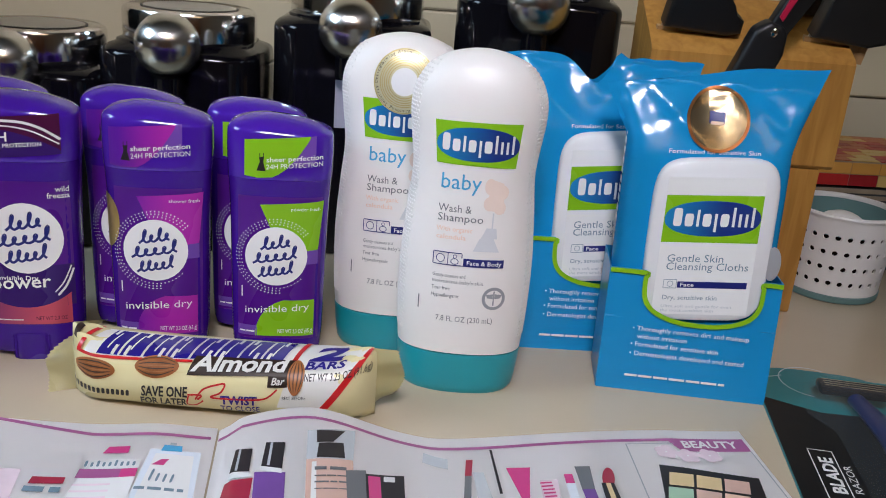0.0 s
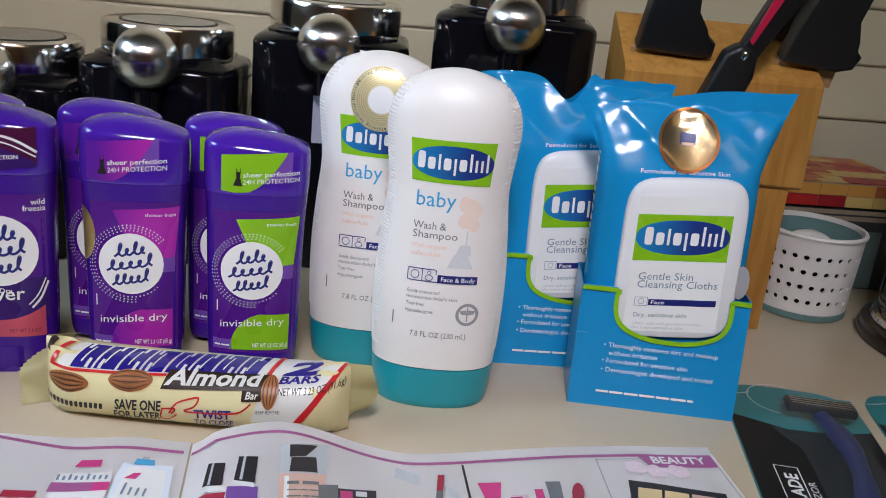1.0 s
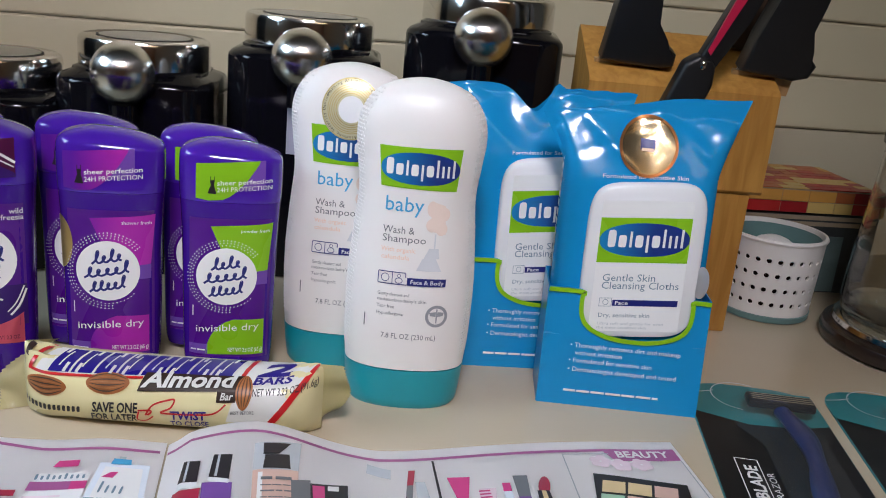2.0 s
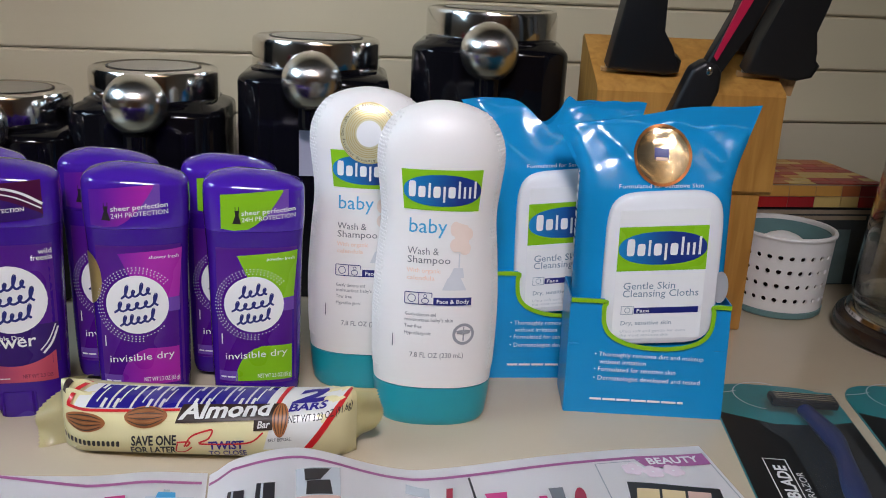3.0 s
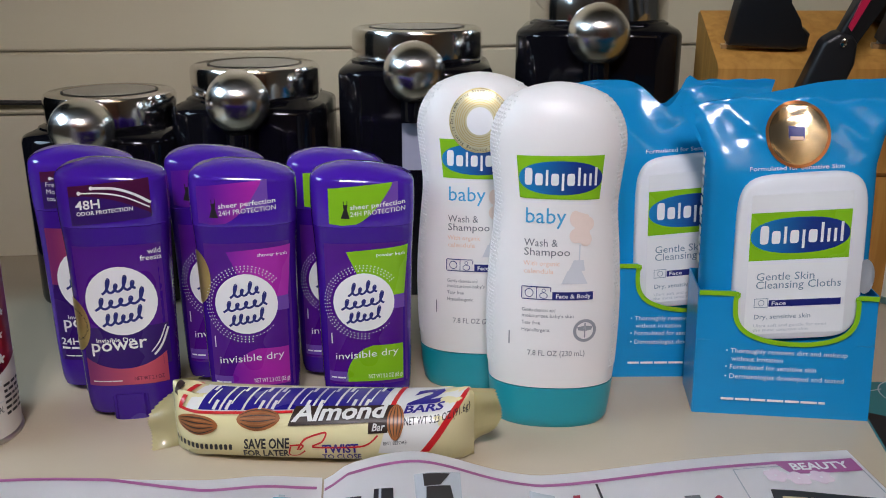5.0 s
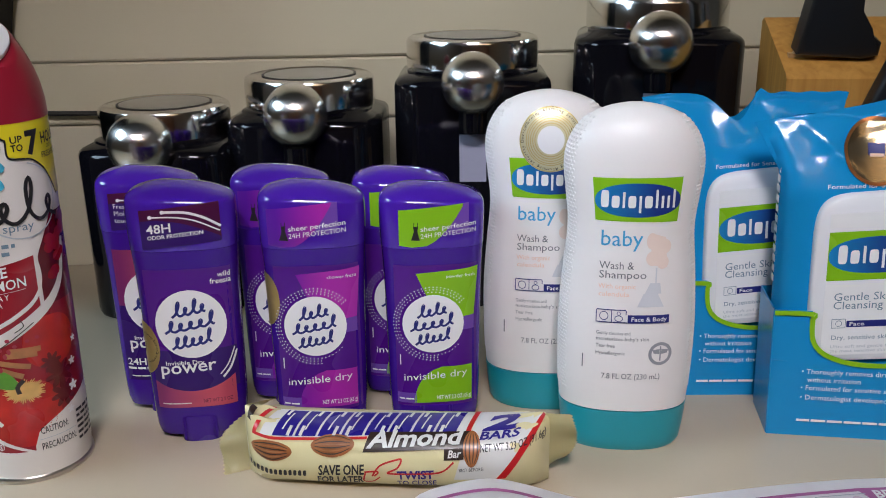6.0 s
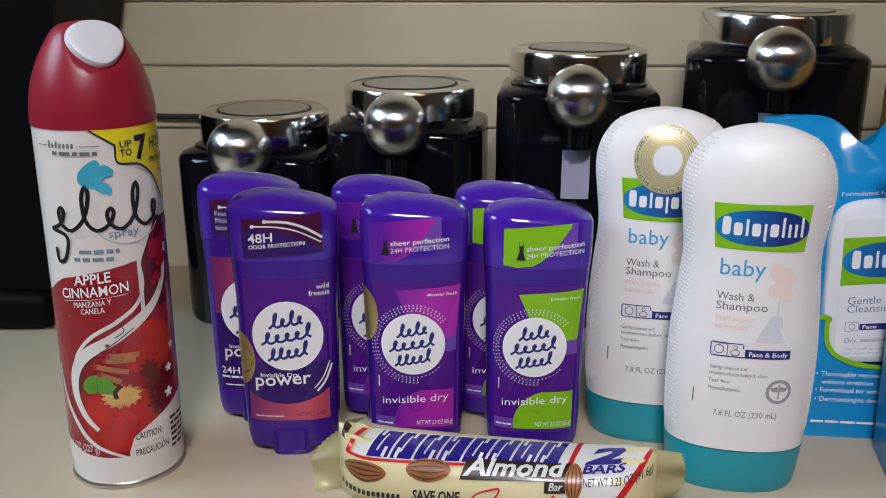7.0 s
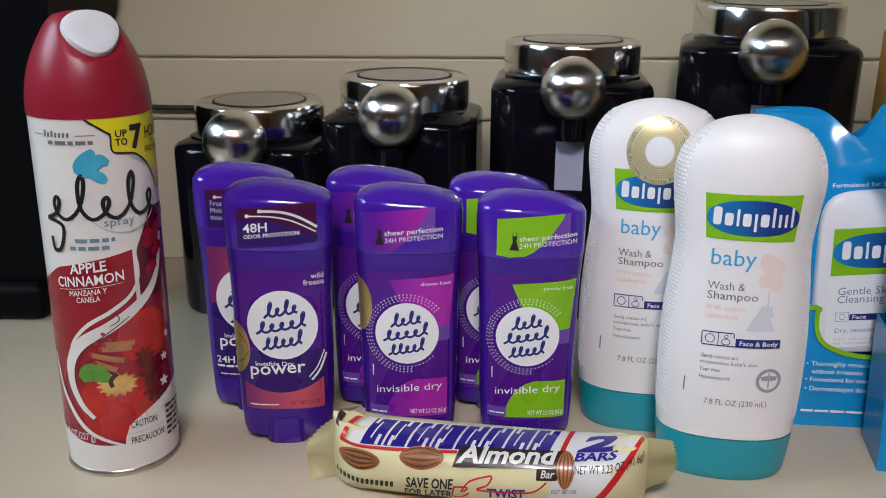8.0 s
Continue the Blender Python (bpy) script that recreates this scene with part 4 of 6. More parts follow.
    def face(x, z, off=0.0):
        hh = 0.0488 + 0.0108 * max(0.0, (z - 0.145) / 0.040) ** 1.2
        return sh(x, deep / 2 - puff(x, z, hh) - off, z)
    # flip lid
    bm = B()
    outline = []
    for k in range(40):
        a = 2 * math.pi * k / 40
        cx, cz = math.cos(a), math.sin(a)
        lx = 0.0364 * math.copysign(abs(cx) ** 0.38, cx)
        outline.append((LX + lx, LC + TILT * lx + 0.0483 * math.copysign(abs(cz) ** 0.34, cz)))
    for scale, y in ((1.0, 0.0105), (1.0, 0.0040), (0.985, 0.0022), (0.95, 0.0012)):
        ring_v = [bm.verts.new(sh(LX + (x - LX) * scale, y, LC + (z - LC) * scale)) for x, z in outline]
        if y < 0.0100:
            for i in range(40):
                bm.faces.new((last[i], last[(i + 1) % 40], ring_v[(i + 1) % 40], ring_v[i]))
        last = ring_v
    bm.faces.new(last)
    lid = part("flip_lid", bm, M["lid_white"], s, "rounded white plastic flip lid")
    bm = oval(B(), lambda u, v, o: sh(u, 0.0025 - o, v), LX + 0.0375, 0.0850, 0.0050, 0.0100, 0.001, 12, 6)
    part("lid_tab", bmesh.ops.solidify(bm, geom=bm.faces[:], thickness=0.003) and bm, M["lid_white"], lid, "thumb tab")

    def on(x, z, off=0.0):
        return sh(LX + x, 0.0011 - off, z + TILT * x)
    decal("lid_label", patch(B(), on, LZ - 0.0440, LZ + 0.0375, lambda v: -0.0286, lambda v: 0.0270, 0.0003, 4, 4), M["label_white"], s, "white lid sticker")
    decal("logo_ground", patch(B(), on, LZ - 0.0006, LZ + 0.0272, lambda v: -0.0286, lambda v: 0.0270, 0.0005, 8, 6), M["lime"], s, "lime green label")
    decal("logo_oval", oval(B(), on, -0.0008, LZ + 0.0136, 0.0275, 0.0104, 0.0007, 18, 10, 2.3), M["royal"], s, "blue oval badge")
    decal("logo_mark", marks(B(), on, -0.0240, LZ + 0.0090, 0.0480, OVAL_MARK, 0.0076, 0.0009, 0.0014), M["print_white"], s, "white word mark as plain blocks and bars")
    bm = write(B(), on, "Gentle Skin", -0.0238, 0.0824, 0.0045, 0.0006, 0.0324)
    write(bm, on, "Cleansing Cloths", -0.0238, 0.0775, 0.0045, 0.0006, 0.0474)
    write(bm, on, "Dry, sensitive skin", -0.0236, 0.0596, 0.0027, 0.0006, 0.0317)
    for args in ((-0.0238, -0.0160, 0.0664, 0.0667), (-0.0238, -0.0160, 0.0715, 0.0718), (-0.0238, -0.0235, 0.0664, 0.0718), (-0.0163, -0.0160, 0.0664, 0.0718)):
        rect(bm, on, *args, 0.0006, 1, 1)
    ring(bm, on, -0.0198, 0.0691, 0.0015, 0.0015, 0.0003, 0.0006, 16)
    decal("lettering", bm, M["grey_blue"], s, "grey blue lettering")
    bm = write(B(), on, "Ultra soft and gentle for even", -0.0236, 0.0548, 0.0018, 0.0006, 0.041)
    write(bm, on, "the most sensitive skin", -0.0236, 0.0522, 0.0018, 0.0006, 0.031)
    decal("fine_lettering", bm, M["pale_ink"], s)
    decal("banner", rect(B(), on, -0.0156, 0.0246, 0.0668, 0.0706, 0.0006, 1, 1), M["navy"], s, "navy strip")
    decal("banner_lettering", write(B(), on, "Face", -0.0142, 0.0677, 0.0022, 0.0008, 0.0080, bold=0.015), M["print_white"], s)
    bm = B()
    for t, u, v, w in (("\u2022 Thoroughly removes dirt and makeup", -0.0335, 0.0378, 0.0690), ("without irritation", -0.0300, 0.0330, 0.0295), ("\u2022 Formulated for sensitive skin", -0.0335, 0.0281, 0.0520), ("\u2022 Dermatologist developed and tested", -0.0335, 0.0224, 0.0680)):
        write(bm, front, t, u, v, 0.0029, 0.0012, w)
    bars(bm, front, -0.0345, 0.0092, 0.061, 0.0014, 0.0012, 5, 0.007)
    decal("carton_lettering", bm, M["print_white"], s, "small white lettering")
    bm = B()
    write(bm, lambda x, z, o=0.0: face(x, z + 0.06 * x, o), "Formulated for Sensitive Skin", -0.0255, 0.1440, 0.0024, 0.0010, 0.0525)
    decal("white_lettering", bm, M["print_white"], s, "small white lettering")
    # side gusset lettering
    bm = B()
    for i in range(12):
        z = 0.085 + i * 0.0058
        vs = [bm.verts.new(sh(-0.0492, y, q)) for y, q in ((0.016, z), (0.023, z), (0.023, z + 0.0042), (0.016, z + 0.0042))]
        bm.faces.new(vs[::-1])
    decal("side_mark", bm, M["print_white"], s, "faint vertical lettering as bars")
    if seal:
        u, v = 0.0012, 0.1632
        decal("hologram_seal", oval(B(), face, u, v, 0.0182, 0.0182, 0.0012, 20, 12), M["holo"], s, "round copper gold hologram seal")
        decal("seal_ring", ring(B(), face, u, v, 0.0164, 0.0164, 0.0018, 0.0015, 48), M["copper"], s)
        decal("seal_print", rect(B(), face, u - 0.0050, u + 0.0040, v - 0.0022, v + 0.0042, 0.0016), M["navy"], s)
        decal("seal_foot", rect(B(), face, u - 0.0042, u + 0.0034, v - 0.0030, v - 0.0012, 0.0019), M["peach"], s)
    return s


M["leaf_teal"] = mat("print_light_teal", (0.06, 0.42, 0.58), 0.35, vary=0.25, scale=60)
M["grey_blue"] = mat("print_grey_blue", (0.17, 0.26, 0.32), 0.45, vary=0.05)
M["holo"] = mat("hologram_foil", (0.34, 0.27, 0.16), 0.22, metal=0.9, vary=0.5, scale=60, bump=0.3, bump_scale=90)
M["copper"] = mat("copper_foil", (0.36, 0.15, 0.05), 0.3, metal=0.7, vary=0.2, scale=200)
cloth_pack(pose(0.2695, 0.5310, 0, 0, 0, -12.5), "blue cleansing cloth pack with white flip lid and copper seal",
           lambda e: 0.1885 + 0.0082 * e - 0.0075 * max(0, -0.35 - e) + 0.0012 * math.sin(e * 5), 2)
cloth_pack(pose(0.2295, 0.5900, 0, 0, 0, -5), "blue cleansing cloth pack with crumpled torn-looking top",
           lambda e: 0.1865 - 0.016 * math.exp(-((e + 0.20) / 0.20) ** 2) + 0.005 * math.exp(-((e - 0.07) / 0.06) ** 2) - 0.010 * max(0, -0.8 - e) + 0.0004 * math.sin(e * 23) * (e > 0.1), 5, False)

# ---- chocolate bar ----
BAR = Loft([(-0.080, 0.0012, 0.0176), (-0.077, 0.0080, 0.0174), (-0.072, 0.0145, 0.0168), (-0.060, 0.0200, 0.0158), (0.0, 0.0218, 0.0153), (0.060, 0.0204, 0.0158), (0.073, 0.0150, 0.0168), (0.079, 0.0080, 0.0174), (0.082, 0.0012, 0.0176)], n=2.4)


def bar_point(u, v, off=0.0):
    # section: width lies along y, height along z; v = 0 at the front edge, growing over the top
    a = BAR.at(v - 0.011 - bar_quarter(u), u, off)
    return Vector((u, a.x, BAR.size(u)[1] + 0.0003 - a.y))


def bar_quarter(u):
    x, y, s = BAR.table(u)
    return float(s[-1]) / 2


bar = thing("chocolate_bar", pose(0.0005, 0.5190, 0, 0, 0, -9) @ Matrix.Diagonal((1.02, 1.0, 1.13, 1)), "cream chocolate bar wrapper with almonds and blue lettering", "candy bar")
bm = B()
grid = []
for u in steps(-0.080, 0.082, 60):
    L = float(BAR.table(u)[2][-1])
    grid.append([bm.verts.new(bar_point(u, 0.011 + bar_quarter(u) + L * (2 * i / 40 - 1))) for i in range(40)])
for a, b in zip(grid, grid[1:]):
    for i in range(40):
        bm.faces.new((a[i], a[(i + 1) % 40], b[(i + 1) % 40], b[i]))
for v in bm.verts:
    k = 0.0011 * math.exp(-((abs(v.co.x) - 0.070) / 0.010) ** 2)
    v.co.z = max(0.0004, v.co.z + k * math.sin(v.co.y * 620) + k * 0.6 * math.sin(v.co.y * 1100 + v.co.x * 300))
part("wrapper", bm, M["wrapper"], bar, "puffed shiny cream film")
for sgn in (-1, 1):
    bm = B()
    rows = []
    for r in range(8):
        t = r / 7
        u = sgn * (0.0795 + 0.0165 * t)
        line = []
        for c in range(49):
            e = 2 * c / 48 - 1
            saw = 0.0012 * (c % 2) * (r == 7)
            fold = 0.022 * t * max(0.0, e) ** 1.5 if sgn < 0 else -0.013 * t * max(0.0, -e) ** 1.5
            line.append(bm.verts.new((u + sgn * saw - 0.004 * sgn * t * abs(e) ** 2 + fold, 0.45 * max(0.0, fold) + 0.0022 * math.sin(e * 6 + sgn) * t + 0.0006 * math.sin(u * 2600) - 0.010 * t * e * sgn + 0.004 * t, 0.0003 + (1 + e) * (0.0178 + (0.0010 if sgn > 0 else -0.0034) * t))))
        rows.append(line)
    for a, b in zip(rows, rows[1:]):
        for c in range(48):
            bm.faces.new((a[c], a[c + 1], b[c + 1], b[c]))
    bmesh.ops.solidify(bm, geom=bm.faces[:], thickness=0.0004)
    part("crimped_end", bm, M["wrapper"], bar, "crimped saw-toothed wrapper end")
def P(u, v, off=0.0):
    return bar_point(u, v + 0.06 * u, off)


decal("white_panel", quad(B(), P, [(-0.0690, 0.0265), (0.0385, 0.0265), (0.0430, 0.0480), (-0.0620, 0.0480)], 0.0003, 8, 24), M["wrap_white"], bar)
decal("red_band", rect(B(), P, -0.0735, -0.0120, 0.0252, 0.0266, 0.0006, 24, 1), M["wrap_red"], bar, "red printed band")
for u0, u1, v0, v1, slant in ((-0.0735, -0.0712, 0.0266, 0.0480, 0.35), (0.0384, 0.0410, 0.0270, 0.0480, 0.25), (0.0545, 0.0592, 0.0030, 0.0300, 0.90)):
    decal("red_band", rect(B(), P, u0, u1, v0, v1, 0.0006, 2, 12, slant), M["wrap_red"], bar, "red printed band")
decal("end_panel", quad(B(), P, [(0.0330, 0.0035), (0.0545, 0.0030), (0.0785, 0.0300), (0.0410, 0.0300)], 0.0003, 10, 10), M["wrap_white"], bar)
decal("end_panel", quad(B(), P, [(0.0410, 0.0300), (0.0735, 0.0300), (0.0745, 0.0480), (0.0445, 0.0480)], 0.0003, 8, 8), M["wrap_white"], bar)
for width, pts in ((0.0009, [(-0.0091, 0.0070), (-0.0050, 0.0125), (0.0030, 0.0150), (0.0062, 0.0150), (0.0040, 0.0110), (-0.0010, 0.0085), (0.0120, 0.0078), (0.0260, 0.0082), (0.0330, 0.0130)]),
                   (0.0009, [(-0.0130, 0.0095), (-0.0060, 0.0095), (-0.0080, 0.0070)]), (0.0008, [(-0.0125, 0.0090), (-0.0135, 0.0040), (-0.0091, 0.0035), (-0.0050, 0.0065)])):
    decal("red_arrow", stroke(B(), P, pts, width, 0.0006, False), M["wrap_red"], bar, "red outlined arrow")
shine = B()
for i in range(8):
    u0 = -0.0620 + i * 0.0121
    decal("word_mark_block", rect(B(), P, u0, u0 + 0.0108, 0.0272, 0.0465, 0.0006, 3, 6, 0.28), M["wrap_blue"], bar, "blue slanted block of the word mark")
    stroke(shine, P, [(u0 + 0.0052, 0.0305), (u0 + 0.0092, 0.0430)], 0.0008, 0.0008, False)
    stroke(shine, P, [(u0 + (0.0028 if i % 2 else 0.0082), 0.0273), (u0 + (0.0044 if i % 2 else 0.0098), 0.0330)], 0.0017, 0.0008, False)
    stroke(shine, P, [(u0 + (0.0104 if i % 3 else 0.0060), 0.0410), (u0 + (0.0119 if i % 3 else 0.0075), 0.0462)], 0.0016, 0.0008, False)
decal("word_mark_highlight", shine, M["wrap_white"], bar)
decal("name_plate", quad(B(), P, [(-0.0137, 0.0190), (0.0405, 0.0190), (0.0425, 0.0278), (-0.0105, 0.0290)], 0.0009, 5, 14), M["choc"], bar, "dark brown name plate")
decal("name_plate_foot", quad(B(), P, [(0.0280, 0.0140), (0.0380, 0.0140), (0.0385, 0.0190), (0.0280, 0.0190)], 0.0009, 2, 4), M["choc"], bar)
bm = write(B(), P, "Almond", -0.0112, 0.0208, 0.0076, 0.0020, 0.0505, shear=0.25, bold=0.03)
write(bm, P, "Bar", 0.0298, 0.0152, 0.0030, 0.0020, 0.0068, shear=0.2, bold=0.02)
decal("name_lettering", bm, M["wrap_white"], bar, "cream slanted lettering")
bm = write(B(), P, "2", 0.0478, 0.0282, 0.0125, 0.0006, 0.0200, shear=0.25, bold=0.05)
write(bm, P, "BARS", 0.0454, 0.0226, 0.0044, 0.0006, 0.0212, shear=0.2, bold=0.03)
decal("count_lettering", bm, M["wrap_blue"], bar, "dark blue lettering")
bm = B()
write(bm, P, "TWIST", 0.0039, 0.0048, 0.0046, 0.0006, 0.0190, bold=0.03)
write(bm, P, "TO CLOSE", 0.0036, -0.0002, 0.0040, 0.0006, 0.0205, bold=0.02)
decal("twist_lettering", bm, M["wrap_blue"], bar, "dark blue lettering")
bm = write(B(), P, "NET WT 3.23 OZ (91.6g)", 0.0462, 0.0166, 0.0036, 0.0009, 0.0335, bold=0.01)
decal("weight_lettering", bm, M["ink"], bar, "black lettering")
bm = B()
write(bm, P, "SAVE ONE", -0.0373, 0.0082, 0.0052, 0.0006, 0.0242, shear=0.1, bold=0.03)
write(bm, P, "FOR LATER", -0.0385, 0.0026, 0.0046, 0.0006, 0.0245, shear=0.1, bold=0.03)
decal("slogan_lettering", bm, M["ink"], bar, "black lettering")
bm = B()
write(bm, P, "BEST BEFORE:", 0.0356, 0.0080, 0.0017, 0.0006, 0.0124)
decal("date_lettering", bm, M["ink"], bar)
bm = B()
blobs(bm, P, -0.0770, 0.0072, 0.0340, [(0, 1)] * 13, 0.0006, 0.1, 0.66, 0.0034)
decal("tag_mark", bm, M["ink"], bar, "black word mark as plain bars")
decal("end_print", quad(B(), P, [(-0.0775, 0.0300), (-0.0745, 0.0300), (-0.0730, 0.0400), (-0.0765, 0.0400)], 0.0006, 4, 2), M["choc"], bar, "dark print beside the crimp")
for u, v, a, b in ((-0.0625, 0.0198, 0.0118, 0.0048), (-0.0295, 0.0228, 0.0114, 0.0056), (0.0420, 0.0190, 0.0044, 0.0088)):
    nut = decal("almond_print", oval(B(), P, u, v, a, b, 0.0011 if u > 0 else 0.0006, 14, 6, 1.8), M["almond"], bar, "brown almond picture")
    light, dark = B(), B()
    for k in range(7):
        e = -0.72 + 0.24 * k
        line = [(u + a * 0.8 * q, v + b * e * (1 - 0.55 * q * q)) for q in (-1, -0.4, 0.3, 1)] if a > b else [(u + a * e * (1 - 0.55 * q * q), v + b * 0.8 * q) for q in (-1, -0.4, 0.3, 1)]
        stroke(light if k % 2 else dark, P, line, 0.0006, 0.0014)
    decal("light_grain", light, M["cinnamon"], nut)
    decal("dark_grain", dark, M["handle_brown"], nut)

# ---- air freshener can ----
can = thing("spray_can", pose(-0.2050, 0.5590, 0, 0, 0.7, 6), "red and white air freshener spray can with apple print", "spray can")
CAN = Loft([(0.003, 0.0299, 0.0299), (0.1905, 0.0299, 0.0299)], n=2.0)
C = CAN.at
part("body", CAN.mesh(B(), steps(0.003, 0.197, 8), 96), M["can_white"], can)
part("base_rim", lathe(B(), [(0.0275, 0.0), (0.0302, 0.0), (0.0308, 0.0012), (0.0306, 0.0028), (0.0299, 0.0036), (0.029, 0.0036)], 96), M["tin"], can, "rolled tinplate rim")
CAP = Loft([(0.1965, 0.0304, 0.0304), (0.205, 0.0300, 0.0300), (0.216, 0.0280, 0.0280), (0.226, 0.0245, 0.0245), (0.235, 0.0198, 0.0198), (0.241, 0.0158, 0.0158), (0.2445, 0.0110, 0.0110), (0.2455, 0.004, 0.004)], n=2.0)
bm = CAP.mesh(B(), [0.1965, 0.1970] + steps(0.199, 0.240, 22) + [0.2425, 0.2440, 0.2450, 0.2455], 96)
# the seat of the button is pressed in on the front
spin = Matrix.Rotation(radians(33), 3, "Z")
centre, axis = spin @ Vector((0.0, -0.0165, 0.2365)), spin @ Vector((0.0, -0.80, 0.60)).normalized()
side_x = spin @ Vector((1, 0, 0))
side_z = axis.cross(side_x).normalized()
for v in bm.verts:
    d = v.co - centre
    a, b = d.dot(side_x) / 0.0150, d.dot(side_z) / 0.0150
    r = a * a + b * b
    if r < 1.15 and d.dot(axis) > -0.012:
        v.co -= axis * max(0.0, min(1.0, (1.15 - r) * 4)) * max(0.0, d.dot(axis) + 0.0028)
cap = part("cap", bm, M["cap_red"], can, "dark red domed plastic cap")
bm = B()
for rr, h in ((1.0, -0.004), (1.0, 0.0), (0.94, 0.0016), (0.78, 0.0024), (0.4, 0.0020), (0.04, 0.0016)):
    now = []
    for k in range(40):
        a = 2 * math.pi * k / 40
        wide = 0.0135 * (1 + 0.22 * math.sin(a))
        now.append(bm.verts.new(centre + axis * (h - 0.0012) + side_x * wide * rr * math.cos(a) - side_z * 0.0128 * rr * math.sin(a) * -1))
    if h > -0.004:
        for i in range(40):
            bm.faces.new((prev_ring[i], prev_ring[(i + 1) % 40], now[(i + 1) % 40], now[i]))
    prev_ring = now
bm.faces.new(prev_ring)
part("spray_button", bm, M["lid_white"], cap, "white rounded spray button")
decal("yellow_flash", patch(B(), C, 0.1560, 0.1965, lambda v: float(np.interp(v, (0.1560, 0.1700, 0.1770, 0.1785, 0.1800, 0.1880, 0.1895, 0.1965), (0.0440, 0.0365, 0.0290, 0.0235, 0.0165, 0.0160, 0.0145, 0.0050))), lambda v: 0.0520, 0.0003, 40, 16), M["yellow"], can, "yellow corner flash")
decal("flash_edge", stroke(B(), C, [(0.0050, 0.1963), (0.0145, 0.1895), (0.0160, 0.1880), (0.0165, 0.1800), (0.0235, 0.1785), (0.0290, 0.1770), (0.0365, 0.1700), (0.0440, 0.1560)], 0.0009, 0.0007, False), M["ink"], can, "black outline of the flash")
bm = write(B(), C, "UP", 0.0182, 0.1868, 0.0034, 0.0006, 0.0062, bold=0.02)
write(bm, C, "TO", 0.0182, 0.1826, 0.0034, 0.0006, 0.0062, bold=0.02)
write(bm, C, "7", 0.0262, 0.1806, 0.0110, 0.0006, 0.0078, bold=0.05)
write(bm, C, "HOURS", 0.0358, 0.1840, 0.0058, 0.0006, 0.0190, bold=0.02)
write(bm, C, "OF", 0.0400, 0.1810, 0.0020, 0.0006)
write(bm, C, "FRESHNESS", 0.0350, 0.1768, 0.0030, 0.0006, 0.0180, bold=0.01)
decal("flash_lettering", bm, M["ink"], can, "black lettering")
bm = blobs(B(), C, -0.0160, 0.1876, 0.0140, [(0, 1.5), (0, 1), (0, 1.4), (0, 1), (0, 1), (0, 1), (0, 1)], 0.0006, 0.1, 0.62, 0.0024)
rect(bm, C, -0.0225, -0.0165, 0.1886, 0.1890, 0.0006, 3, 1)
rect(bm, C, 0.0000, 0.0090, 0.1884, 0.1888, 0.0006, 3, 1)
bars(bm, C, -0.0140, 0.1842, 0.0220, 0.0018, 0.0006, 8, 0.004)
decal("maker_mark", bm, M["grey_ink"], can, "small grey mark as plain bars")
# flowing script as one looping brush line
bm = loops(B(), C, -0.0200, 0.1465, 0.0600, [0.0115, 0.0225, 0.0110, 0.0225, 0.0110], 0.0007, 0.0020, 0.12)
decal("script_mark", bm, M["ink"], can, "black script mark as a looping brush line")
decal("script_tail", stroke(B(), C, [(-0.0200, 0.1465), (-0.0110, 0.1430), (-0.0130, 0.1320), (-0.0175, 0.1300), (-0.0185, 0.1370)], 0.0020, 0.0007, False, 6), M["ink"], can, "black brush tail")
bm = write(B(), C, "CAUTION:", 0.0118, 0.0285, 0.0040, 0.0008, 0.0150, bold=0.01)
write(bm, C, "PRECAUCI\u00d3N:", 0.0114, 0.0190, 0.0040, 0.0008, 0.0195, bold=0.01)
for i in range(6):
    bars(bm, C, 0.0330, 0.0330 - i * 0.0034, 0.015, 0.0017, 0.0008, 20 + i, 0.004)
decal("caution_lettering", bm, M["ink"], can, "black lettering")
decal("caution_rule", rect(B(), C, 0.0110, 0.0320, 0.0252, 0.0255, 0.0008, 4, 1), M["pale_ink"], can)
for pts, width in (([(0.0075, 0.1812), (0.0035, 0.1770), (0.0008, 0.1720), (0.0060, 0.1690)], 0.0070), ([(0.0050, 0.1700), (0.0090, 0.1760), (0.0138, 0.1745)], 0.0066), ([(0.0050, 0.1690), (0.0090, 0.1680), (0.0122, 0.1650)], 0.0056)):
    decal("leaf_mark", stroke(B(), C, pts, width, 0.0005 + width * 0.03), M["leaf_teal"], can, "light blue leaf mark")
decal("grey_curve", ring(B(), C, 0.0200, 0.1575, 0.0200, 0.0190, 0.0007, 0.0005, 40, -150, 75), M["pale_ink"], can)
bm = write(B(), C, "spray", 0.0088, 0.1425, 0.0044, 0.0008, 0.0150)
bars(bm, C, -0.0055, 0.1345, 0.019, 0.0020, 0.0006, 30, 0.006)
bars(bm, C, -0.0085, 0.1305, 0.019, 0.0020, 0.0006, 31, 0.006)
decal("grey_print", bm, M["grey_blue"], can, "grey lettering")


def red_top(u, v, off=0.0):
    # the upper edge of the red ground climbs in an S
    return C(u, v + (v - 0.1000) / 0.0200 * float(np.interp(u, (-0.048, -0.027, -0.0176, 0.0, 0.022), (-0.018, -0.006, 0.0005, 0.0045, 0.0086))), off)


